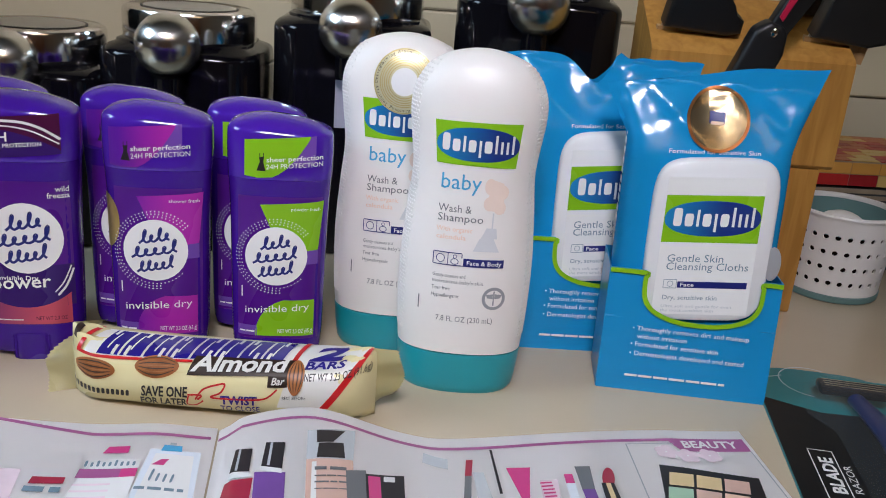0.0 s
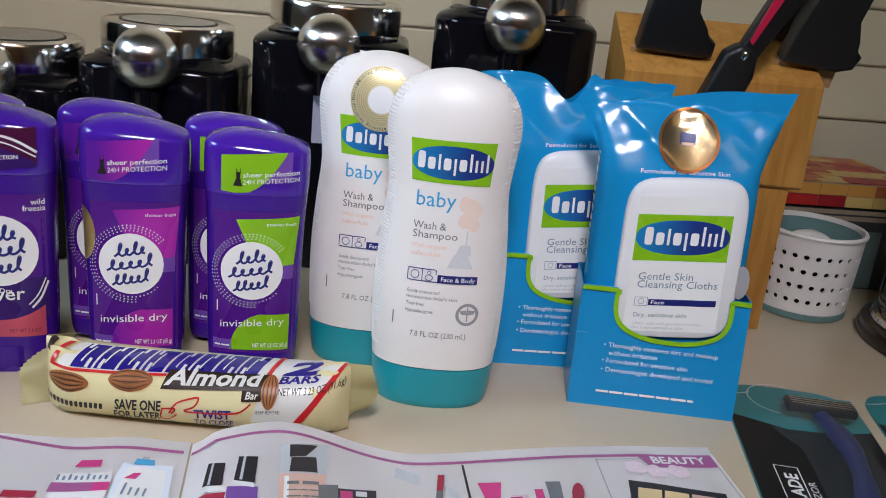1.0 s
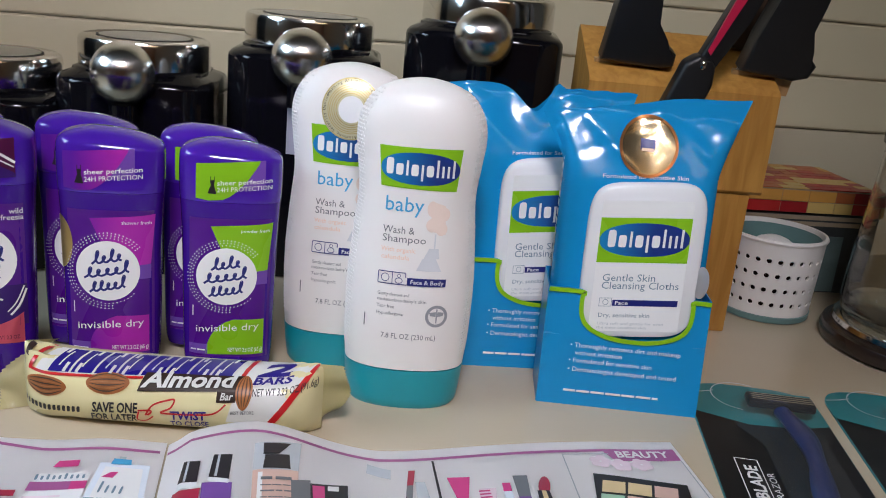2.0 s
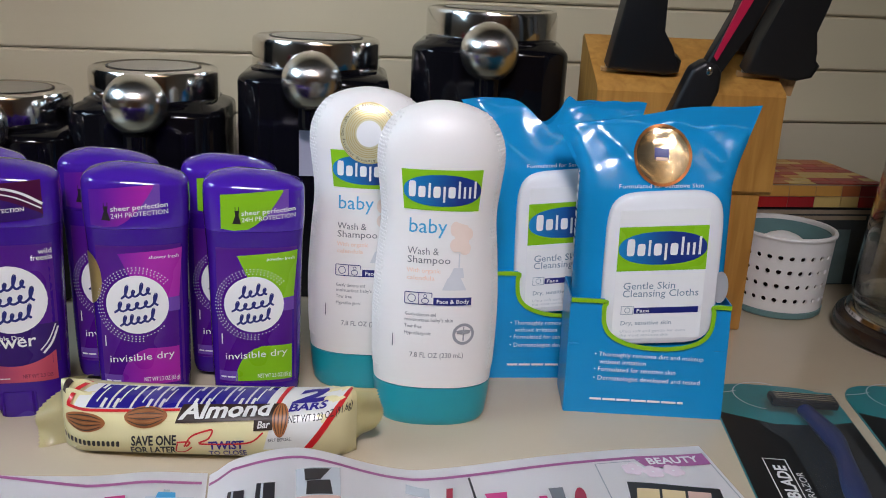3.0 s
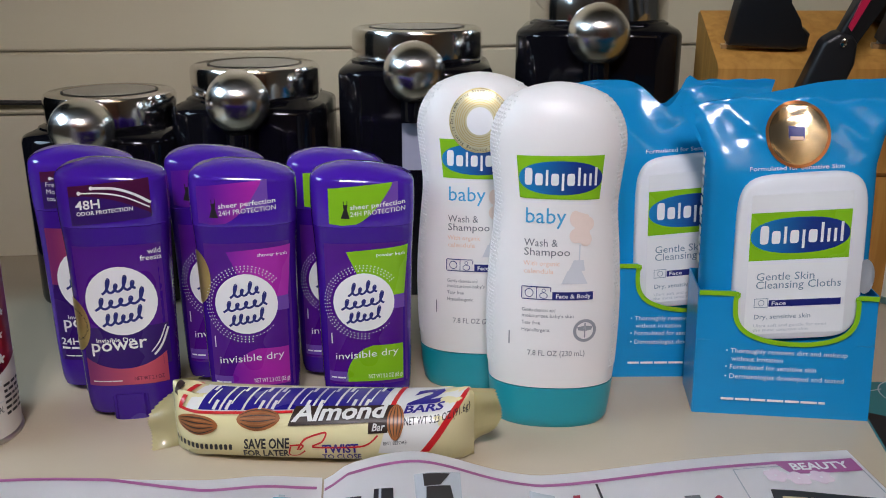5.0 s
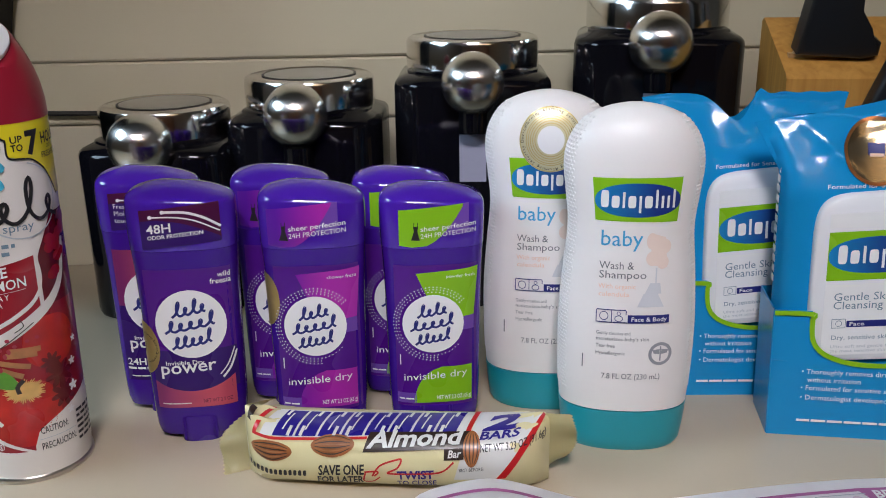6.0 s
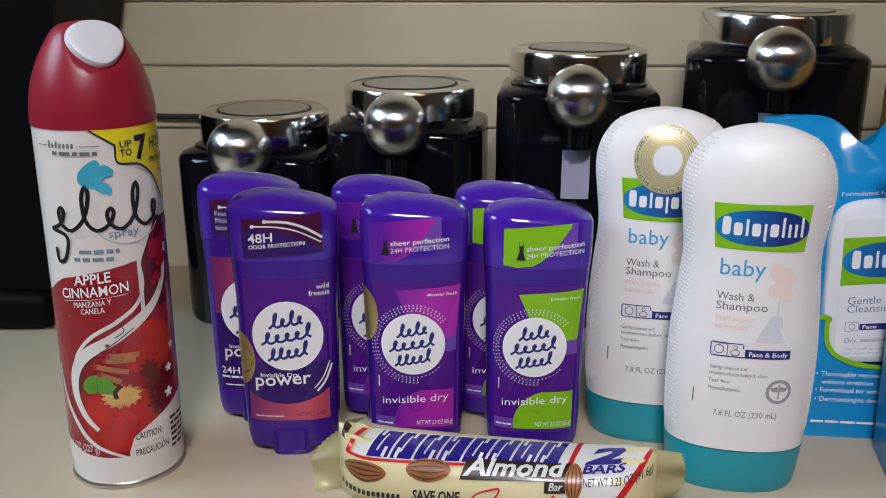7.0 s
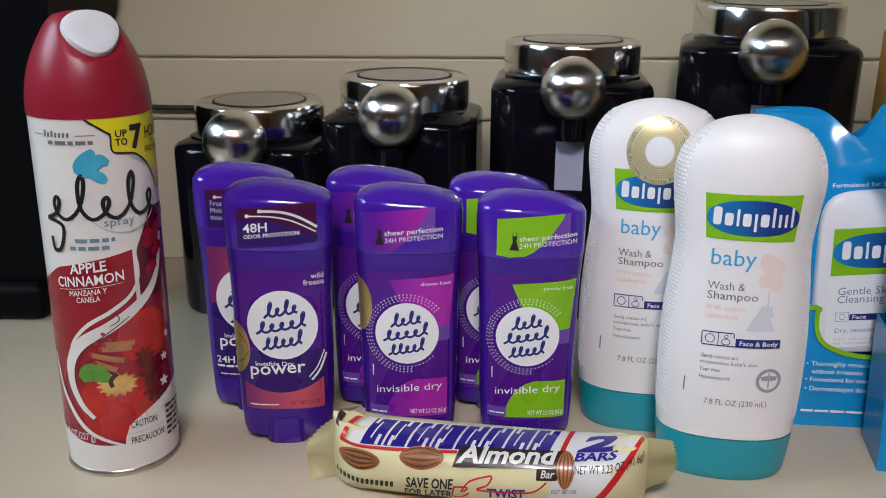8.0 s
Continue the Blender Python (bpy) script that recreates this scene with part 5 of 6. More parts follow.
decal("red_ground", patch(B(), C, 0.0190, 0.1000, lambda v: -0.0490, lambda v: 0.0500, 0.0003, 20, 24), M["can_red"], can, "red printed ground")
decal("red_flag", patch(B(), red_top, 0.1000, 0.1200, lambda v: -0.0480, lambda v: 0.0215, 0.0003, 10, 20), M["can_red"], can, "red printed panel")
decal("flower_ground", patch(B(), C, 0.1000, 0.1480, lambda v: 0.0238 + 0.55 * max(0, v - 0.1280), lambda v: 0.0500, 0.0003, 16, 10), M["red_dark"], can, "dark red flower print")
decal("white_foot", patch(B(), C, 0.0115, 0.0500, lambda v: 0.0085 + 0.35 * max(0, v - 0.022) + 9.0 * max(0, v - 0.030) ** 1.4, lambda v: 0.0500, 0.0005, 36, 12), M["can_white"], can, "white caution panel")
decal("foot_band", patch(B(), lambda u, v, o: C(u, v + (v - 0.0115) / 0.0080 * 6.0 * min(0.0, u) ** 2, o), 0.0115, 0.0195, lambda v: -0.0500, lambda v: 0.0110, 0.00052, 6, 20), M["can_white"], can)
for pts, width, off in (([(0.0420, 0.1330), (0.0370, 0.1150), (0.0294, 0.1040), (0.0190, 0.0960), (0.0060, 0.0880), (-0.0080, 0.0800), (-0.0160, 0.0690), (-0.0176, 0.0560), (-0.0130, 0.0440), (-0.0060, 0.0360)], 0.0062, 0.0006),
                        ([(0.0225, 0.1280), (0.0235, 0.1150), (0.0190, 0.1050), (0.0080, 0.0970), (-0.0040, 0.0900), (-0.0130, 0.0800), (-0.0170, 0.0700)], 0.0022, 0.0008),
                        ([(-0.0300, 0.0700), (-0.0265, 0.0520), (-0.0190, 0.0380), (-0.0090, 0.0270), (0.0080, 0.0190)], 0.0030, 0.0007)):
    decal("swoosh", stroke(B(), C, pts, width, off), M["can_white"], can, "white curling swoosh")
for pts in ([(0.0165, 0.0930), (0.0050, 0.0850), (-0.0070, 0.0760), (-0.0130, 0.0650), (-0.0140, 0.0560)], [(0.0100, 0.0960), (0.0115, 0.0920), (0.0070, 0.0890)]):
    decal("tendril", stroke(B(), C, pts, 0.0005, 0.0010, False), M["choc"], can, "thin dark tendril")
tilted = lambda u, v, off=0.0: C(u, v + 0.10 * u, off)
bm = write(B(), tilted, "APPLE", -0.0010, 0.1187, 0.0054, 0.0006, 0.0182, "CENTER", bold=0.02)
write(bm, tilted, "CINNAMON", -0.0012, 0.1118, 0.0054, 0.0006, 0.0345, "CENTER", bold=0.008)
write(bm, tilted, "MANZANA Y", -0.0025, 0.1066, 0.0030, 0.0006, 0.0190, "CENTER")
write(bm, tilted, "CANELA", -0.0025, 0.1028, 0.0030, 0.0006, 0.0120, "CENTER")
rect(bm, tilted, -0.0180, 0.0155, 0.1103, 0.1105, 0.0006, 6, 1)
write(bm, C, "8 OZ (227 g)", -0.0265, 0.0225, 0.0042, 0.0009, 0.0195)
decal("white_lettering", bm, M["print_white"], can, "white lettering")
for u, v, size in ((0.0350, 0.0640, 0.0026), (0.0335, 0.0500, 0.0032), (0.0300, 0.0370, 0.0024), (0.0385, 0.0760, 0.0022)):
    bm = B()
    for k in range(5):
        a = radians(72 * k + 15)
        stroke(bm, C, [(u, v), (u + size * 0.5 * math.cos(a), v + size * 0.5 * math.sin(a)), (u + size * math.cos(a), v + size * math.sin(a))], size * 0.55, 0.0012)
    decal("blossom", bm, M["print_white"], can, "small white star blossom")
decal("apple_print", oval(B(), C, 0.0245, 0.0800, 0.0150, 0.0145, 0.00042, 16, 10, 2.3), M["apple"], can, "red apple picture")
decal("apple_print", oval(B(), C, 0.0060, 0.0420, 0.0190, 0.0195, 0.00045, 18, 12, 2.3), M["apple"], can, "red apple picture")
for cx, cz, size in ((0.0265, 0.0600, 0.0085), (0.0275, 0.0480, 0.0080), (0.0225, 0.0680, 0.0060)):
    bm = B()
    for k in range(8):
        a = radians(45 * k + 10)
        stroke(bm, C, [(cx, cz), (cx + size * 0.6 * math.cos(a), cz + size * 0.6 * math.sin(a)), (cx + size * math.cos(a), cz + size * math.sin(a))], size * 0.38, 0.0009)
    decal("anise_print", bm, M["red_dark"], can, "dark star anise picture")
bm = oval(B(), C, 0.0075, 0.0555, 0.0078, 0.0042, 0.0007, 12, 8)
for k in range(54):
    a = radians(k * 360 / 54)
    size = 0.0078 + 0.0030 * abs(math.sin(k * 2.3))
    stroke(bm, C, [(0.0075, 0.0555), (0.0075 + 0.6 * size * math.cos(a), 0.0555 + 0.40 * size * math.sin(a)), (0.0075 + size * math.cos(a), 0.0555 + 0.68 * size * math.sin(a))], 0.0008, 0.0010)
decal("apple_light_print", bm, M["apple_light"], can, "pale flesh round the apple stem")
for k in range(14):
    rr = random.Random(k)
    u0, z0 = rr.uniform(0.026, 0.048), rr.uniform(0.112, 0.145)
    if u0 > 0.026 + 0.5 * max(0, z0 - 0.125):
        decal("flower_print", oval(B(), C, u0, z0, 0.0035, 0.0030, 0.0005 + 0.00002 * k, 8, 4), M["can_red"], can)
decal("stem_print", stroke(B(), C, [(0.0050, 0.0545), (0.0045, 0.0585), (0.0078, 0.0620)], 0.0022, 0.0013, False), M["choc"], can, "brown stem")
decal("leaf_print", stroke(B(), C, [(0.0040, 0.0590), (-0.0040, 0.0635), (-0.0105, 0.0590)], 0.0105, 0.0012), M["leaf"], can, "green leaf picture")
for p, q in (((-0.0040, 0.0735), (0.0120, 0.0690)), ((0.0010, 0.0765), (0.0160, 0.0755)), ((-0.0020, 0.0690), (0.0080, 0.0640)), ((0.0030, 0.0790), (0.0180, 0.0780))):
    decal("cinnamon_print", stroke(B(), C, [p, ((p[0] + q[0]) / 2, (p[1] + q[1]) / 2), q], 0.0030, 0.0011, False), M["cinnamon"], can, "cinnamon stick picture")
    decal("cinnamon_end", oval(B(), C, p[0], p[1], 0.0010, 0.0015, 0.0014, 8, 4), M["crimson"], can)
for u, v in ((-0.0010, 0.0800), (0.0060, 0.0815), (0.0120, 0.0835), (0.0170, 0.0845), (0.0030, 0.0850)):
    decal("berry_print", oval(B(), C, u, v, 0.0011, 0.0010, 0.0010, 8, 4), M["crimson"], can)

# ---- canisters ----
def octagon(h, c, z):
    return [(h - c, -h), (h, -h + c), (h, h - c), (h - c, h), (-h + c, h), (-h, h - c), (-h, -h + c), (-h + c, -h)]


def canister(m, label, half, lid_r, top, drop):
    s = thing("canister", m, label, "canister", "black canisters in a row")
    shoulder = top - 0.0250
    bm = B()
    prev_loop = None
    for h, z, c in ((half - 0.004, 0.0, 0.018), (half - 0.001, 0.0015, 0.019), (half, 0.004, 0.020), (half, shoulder - 0.009, 0.020), (half - 0.0008, shoulder - 0.006, 0.020),
                    (half - 0.003, shoulder - 0.0035, 0.020), (half - 0.010, shoulder - 0.0005, 0.020), (lid_r - 0.002, shoulder + 0.001, 0.022), (lid_r - 0.006, shoulder + 0.003, 0.022)):
        out = octagon(h, c, z)
        fine = []
        for i, p in enumerate(out):
            q = out[(i + 1) % 8]
            for k in range(4):
                t = k / 4
                # corners rounded between the flats
                x, y = p[0] + (q[0] - p[0]) * t, p[1] + (q[1] - p[1]) * t
                if i % 2 == 0 and 0 < t:
                    bulge = 0.0030 * math.sin(math.pi * t)
                    r = math.hypot(x, y)
                    x, y = x * (1 + bulge / r), y * (1 + bulge / r)
                fine.append(bm.verts.new((x, y, z)))
        if prev_loop:
            for i in range(32):
                bm.faces.new((prev_loop[i], prev_loop[(i + 1) % 32], fine[(i + 1) % 32], fine[i]))
        else:
            bm.faces.new(fine[::-1])
        prev_loop = fine
    bm.faces.new(prev_loop)
    part("jar", bm, M["black_gloss"], s, "black glazed square jar")
    prof = [(lid_r - 0.004, shoulder + 0.0005), (lid_r, shoulder + 0.0012), (lid_r, top - 0.0042), (lid_r - 0.0012, top - 0.0014), (lid_r - 0.004, top), (lid_r - 0.0135, top - 0.0005)]
    lid = part("lid", lathe(B(), prof, 96, True), M["chrome"], s, "round polished steel lid")
    part("lid_recess", lathe(B(), [(lid_r - 0.0160, top + 0.0002), (lid_r - 0.0168, top - 0.0001), (0.004, top + 0.0003)], 64, True), M["steel_top"], lid, "dull inner disc")
    part("lid_groove", lathe(B(), [(lid_r - 0.0140, top + 0.0001), (lid_r - 0.0156, top + 0.0001)], 64, False), M["ink"], lid)
    yb = -half - 0.0085
    bm = B()
    bmesh.ops.create_uvsphere(bm, u_segments=48, v_segments=28, radius=0.0232, matrix=pose(0, yb, shoulder + 0.0045 - drop))
    part("ball_knob", bm, M["ball"], s, "satin steel ball")
    bm = B()
    lathe(bm, [(0.010, -0.012), (0.0105, -0.011), (0.0105, 0.008), (0.013, 0.0105)], 32)
    bmesh.ops.transform(bm, matrix=pose(0, yb + 0.001, shoulder - 0.028), verts=bm.verts)
    box(bm, -0.0105, 0.0105, yb + 0.001, -half + 0.003, shoulder - 0.040, shoulder - 0.0175, 0.002)
    part("knob_bracket", bm, M["black_gloss"], s, "black bracket under the ball")
    # This thin plate is a pale reflection on the glaze, put into colour.
    part("sticker", box(B(), -0.0102, 0.0102, -half - 0.0005, -half + 0.0002, shoulder - 0.080, shoulder - 0.0435), M["jar_reflection"], s, "pale rectangle painted as a reflection on the jar")
    return s


for x, y, yaw, half, lid_r, top, drop, note in ((-0.1700, 0.815, -5, 0.0585, 0.0508, 0.1625, 0.0, "lowest"), (-0.0550, 0.815, -6, 0.0590, 0.0512, 0.1825, 0.001, "low"),
                                          (0.0755, 0.815, -6, 0.0600, 0.0526, 0.2100, 0.0085, "tall"), (0.2235, 0.813, -14, 0.0635, 0.0556, 0.2380, 0.010, "tallest")):
    canister(pose(x, y, 0, 0, 0, yaw), "%s black canister with steel lid and ball knob" % note, half, lid_r, top, drop)

# ---- knife block ----
block = thing("knife_block", pose(0.3440, 0.668, 0, 0, 0, -8.4), "light oak knife block with a slanted top", "knife block")
HB = 0.0711
part("upper_block", prism(B(), [(0.0025, 0.1135), (0.0, 0.116), (0.0, 0.1885), (0.0035, 0.1920), (0.069, 0.2240), (0.074, 0.2215), (0.074, 0.1135)], -HB, HB, "x"), M["oak"], block, "oak block with drilled slots", )
part("lower_block", box(B(), -HB, HB - 0.007, 0.003, 0.080, 0.0, 0.1130, 0.002), M["oak"], block)
def top_at(x, y):
    return Vector((x, y, 0.1906 + y * 0.482))


def knife(name, x, y, label, outline, thick, material, lean_x, slot_w):
    k = thing(name, block.matrix_world @ Matrix.Translation(top_at(x, y)) @ pose(0, 0, 0, 14, lean_x, 0), label, "knife", "knives in the block")
    bm = prism(B(), outline, -thick / 2, thick / 2, "y")
    bmesh.ops.bevel(bm, geom=[e for e in bm.edges if abs(e.verts[0].co.y - e.verts[1].co.y) < 1e-6], offset=min(0.004, thick * 0.3), segments=3, profile=0.6, affect="EDGES")
    part("handle", bm, M[material], k, "moulded handle")
    part("blade", box(B(), -slot_w / 2, slot_w / 2, -0.001, 0.001, -0.05, 0.003), M["steel_top"], k, "steel blade in its slot")
    part("slot", box(B(), -slot_w / 2 - 0.003, slot_w / 2 + 0.003, -0.0022, 0.0022, -0.012, 0.0012), M["oak_top"], k)
    return k


hand_a = [(-0.018, 0.003), (0.026, 0.002), (0.036, 0.005), (0.036, 0.014), (0.024, 0.021), (0.014, 0.034), (0.013, 0.070), (0.017, 0.100), (0.014, 0.122), (-0.012, 0.122), (-0.017, 0.100), (-0.014, 0.060)]
knife("chef_knife", -0.0445, 0.022, "black-handled chef knife standing in the block", hand_a, 0.020, "handle", 3, 0.036)
hand_b = [(-0.020, 0.003), (0.020, 0.002), (0.031, 0.006), (0.034, 0.016), (0.024, 0.024), (0.018, 0.040), (0.020, 0.060), (0.027, 0.078), (0.024, 0.110), (-0.004, 0.120), (-0.008, 0.070), (-0.016, 0.030)]
knife("carving_knife", 0.0620, 0.022, "black-handled carving knife standing in the block", hand_b, 0.020, "handle", 5, 0.040)
hand_c = [(-0.012, 0.002), (0.012, 0.002), (0.014, 0.050), (0.015, 0.095), (0.0, 0.105), (-0.015, 0.095), (-0.013, 0.050)]
knife("bread_knife", 0.0490, 0.055, "brown-handled bread knife standing in the block", hand_c, 0.020, "handle_brown", 8, 0.024)

shears = thing("kitchen_shears", block.matrix_world @ Matrix.Translation(top_at(-0.0040, -0.008)) @ pose(0, 0, 0, 6, 14, 0) @ Matrix.Diagonal((0.74, 1, 1, 1)), "black kitchen shears with a red inlay, hung on the block", "scissors")
bm = prism(B(), [(-0.022, -0.030), (0.014, -0.030), (0.018, 0.012), (0.013, 0.026), (0.006, 0.030), (-0.006, 0.030), (-0.016, 0.022)], -0.016, 0.0, "y")
bmesh.ops.bevel(bm, geom=bm.edges[:], offset=0.0045, segments=3, profile=0.6, affect="EDGES")
part("lower_grip", bm, M["handle"], shears)
bm = prism(B(), [(-0.006, 0.024), (0.012, 0.020), (0.026, 0.060), (0.034, 0.115), (0.014, 0.118), (0.004, 0.070)], -0.014, -0.002, "y")
bmesh.ops.bevel(bm, geom=bm.edges[:], offset=0.003, segments=2, profile=0.6, affect="EDGES")
part("upper_grip", bm, M["handle"], shears)
bm = prism(B(), [(-0.001, 0.034), (0.003, 0.032), (0.014, 0.080), (0.017, 0.112), (0.008, 0.112), (0.004, 0.075)], -0.0155, -0.013, "y")
part("red_inlay", bm, M["handle_red"], shears, "crimson inlay strip", )
part("rivet", lathe(B(), [(0.003, -0.001), (0.003, 0.001), (0.0015, 0.002)], 16), M["chrome"], shears).matrix_local = pose(0.0, -0.016, 0.024, 90)

# ---- perforated basket ----
basket = thing("basket", pose(0.4700, 0.7180, 0), "white perforated plastic basket on a grey base", "basket")
bm = B()
R0, R1, ZB, ZT = 0.0385, 0.0415, 0.006, 0.070
AN, ROWS = 28, 4
zs = [ZB, 0.0100, 0.0225, 0.0350, 0.0475, 0.0600, ZT]


def wallpoint(a, z):
    r = R0 + (R1 - R0) * (z - ZB) / (ZT - ZB)
    return Vector((r * 1.0 * math.cos(a), r * math.sin(a), z))


cache = {}


def vert(a, z):
    key = (round((a % (2 * math.pi)) * 1e4) % 62832, round(z * 1e6))
    if key not in cache:
        cache[key] = bm.verts.new(wallpoint(a, z))
    return cache[key]


for j in range(len(zs) - 1):
    z0, z1 = zs[j], zs[j + 1]
    for i in range(AN):
        a0, a1 = 2 * math.pi * i / AN, 2 * math.pi * (i + 1) / AN
        am, zm = (a0 + a1) / 2, (z0 + z1) / 2
        if 1 <= j <= 4:
            outer = [(a0, z0), (am, z0), (a1, z0), (a1, zm), (a1, z1), (am, z1), (a0, z1), (a0, zm)]
            hole = []
            for k in range(8):
                t = math.radians(-135 + 45 * k)
                hole.append(bm.verts.new(wallpoint(am + 0.0022 / R0 * math.cos(t), zm + 0.0022 * math.sin(t))))
            ov = [vert(*o) for o in outer]
            for k in range(8):
                bm.faces.new((ov[k], ov[(k + 1) % 8], hole[(k + 1) % 8], hole[k]))
        else:
            bm.faces.new((vert(a0, z0), vert(am, z0), vert(am, z1), vert(a0, z1)))
            bm.faces.new((vert(am, z0), vert(a1, z0), vert(a1, z1), vert(am, z1)))
bmesh.ops.recalc_face_normals(bm, faces=bm.faces)
bmesh.ops.solidify(bm, geom=bm.faces[:], thickness=0.0018)
part("wall", bm, M["basket"], basket, "white perforated wall")
part("rim", lathe(B(), [(R1 - 0.0022, ZT - 0.0015), (R1 + 0.0010, ZT - 0.0015), (R1 + 0.0014, ZT), (R1 + 0.0006, ZT + 0.0015), (R1 - 0.0018, ZT + 0.0015), (R1 - 0.0022, ZT)], 64, False), M["basket"], basket)
part("base", lathe(B(), [(R0 - 0.001, 0.0), (R0 + 0.0005, 0.001), (R0 + 0.0010, 0.0055), (R0 - 0.002, 0.0065)], 64), M["basket_teal"], basket, "grey teal base ring")
# Dark cylinder added behind the holes; its colour stands in for the dim inside.
part("liner", lathe(B(), [(0.006, 0.008), (R0 - 0.0060, 0.008), (R1 - 0.0075, ZT - 0.016), (R1 - 0.0080, ZT - 0.016), (R0 - 0.0065, 0.010), (0.006, 0.010)], 48, False), M["dark_plastic"], basket, "dark inner cylinder, coloured for the dim inside")
part("liner_band", lathe(B(), [(R1 - 0.0045, ZT - 0.016), (R1 - 0.0035, ZT - 0.002), (R1 - 0.0040, ZT - 0.002), (R1 - 0.0050, ZT - 0.016)], 48, False), M["basket_teal"], basket, "grey teal inner band")
bm = B()
bmesh.ops.create_uvsphere(bm, u_segments=24, v_segments=12, radius=0.026, matrix=pose(0.002, 0.004, 0.042) @ Matrix.Diagonal((1, 0.9, 0.9, 1)))
part("contents", bm, M["label_white"], basket, "white bundle inside")

# ---- patterned box ----
tin_box = thing("patterned_box", pose(0.520, 0.815, 0, 0, 0, -2) @ Matrix.Diagonal((1, 1, 0.94, 1)), "dark printed box with a red and yellow mosaic lid", "box")
part("body", box(B(), -0.0700, 0.0700, -0.0520, 0.0520, 0.0, 0.080, 0.002), M["box_dark"], tin_box)
part("lid", box(B(), -0.0725, 0.0725, -0.0545, 0.0545, 0.0805, 0.1040, 0.003), M["box_tan"], tin_box, "flat lid")
bm = B()
for x, z, w, h in ((0.030, 0.030, 0.017, 0.028), (-0.025, 0.030, 0.020, 0.020)):
    box(bm, x - w, x + w, -0.0526, -0.0519, z - h, z + h)
part("print_patch", bm, M["box_print"], tin_box)
for z, w in ((0.076, 0.066), (0.070, 0.060)):
    part("print_band", box(B(), -w, w, -0.0528, -0.0518, z - 0.002, z + 0.002), M["box_tan"], tin_box)
rnd = random.Random(4)
for r in range(9):
    y = -0.0535 + r * 0.0119
    x = -0.0715 - rnd.uniform(0, 0.012)
    while x < 0.0710:
        w = rnd.choice((0.018, 0.026, 0.034))
        a, b = max(x, -0.0715), min(x + w - 0.0007, 0.0715)
        if b - a > 0.004:
            part("tile", box(B(), a, b, y, y + 0.0110, 0.1040, 0.1047), tile_mosaic, tin_box, smooth=False)
            if r == 0:
                for k in range(2):
                    part("tile", box(B(), a, b, -0.0552, -0.0545, 0.0815 + k * 0.0110, 0.0918 + k * 0.0110), tile_mosaic, tin_box, smooth=False)
        x += w

# ---- glass jar ----
jar = thing("glass_jar", pose(0.5640, 0.6330, 0), "clear glass jar with dark lid on a dark round base", "jar")
part("base", lathe(B(), [(0.070, 0.0), (0.0765, 0.002), (0.078, 0.008), (0.076, 0.013), (0.070, 0.0155)], 72), M["dark_plastic"], jar, "dark brown round base")
part("base_band", lathe(B(), [(0.0685, 0.0150), (0.0700, 0.0165), (0.0690, 0.0200), (0.0660, 0.0215)], 72), M["chrome"], jar, "chrome band")
part("glass", lathe(B(), [(0.060, 0.022), (0.0655, 0.026), (0.067, 0.034), (0.066, 0.060), (0.063, 0.100), (0.0605, 0.130), (0.0590, 0.158), (0.0565, 0.158), (0.0580, 0.130), (0.0605, 0.100), (0.0635, 0.060), (0.0645, 0.036), (0.062, 0.030), (0.030, 0.027)], 72), M["glass"], jar, "clear thick glass wall")
part("lid", lathe(B(), [(0.058, 0.1585), (0.0615, 0.160), (0.0620, 0.172), (0.058, 0.177), (0.020, 0.179)], 72), M["dark_plastic"], jar, "dark lid")

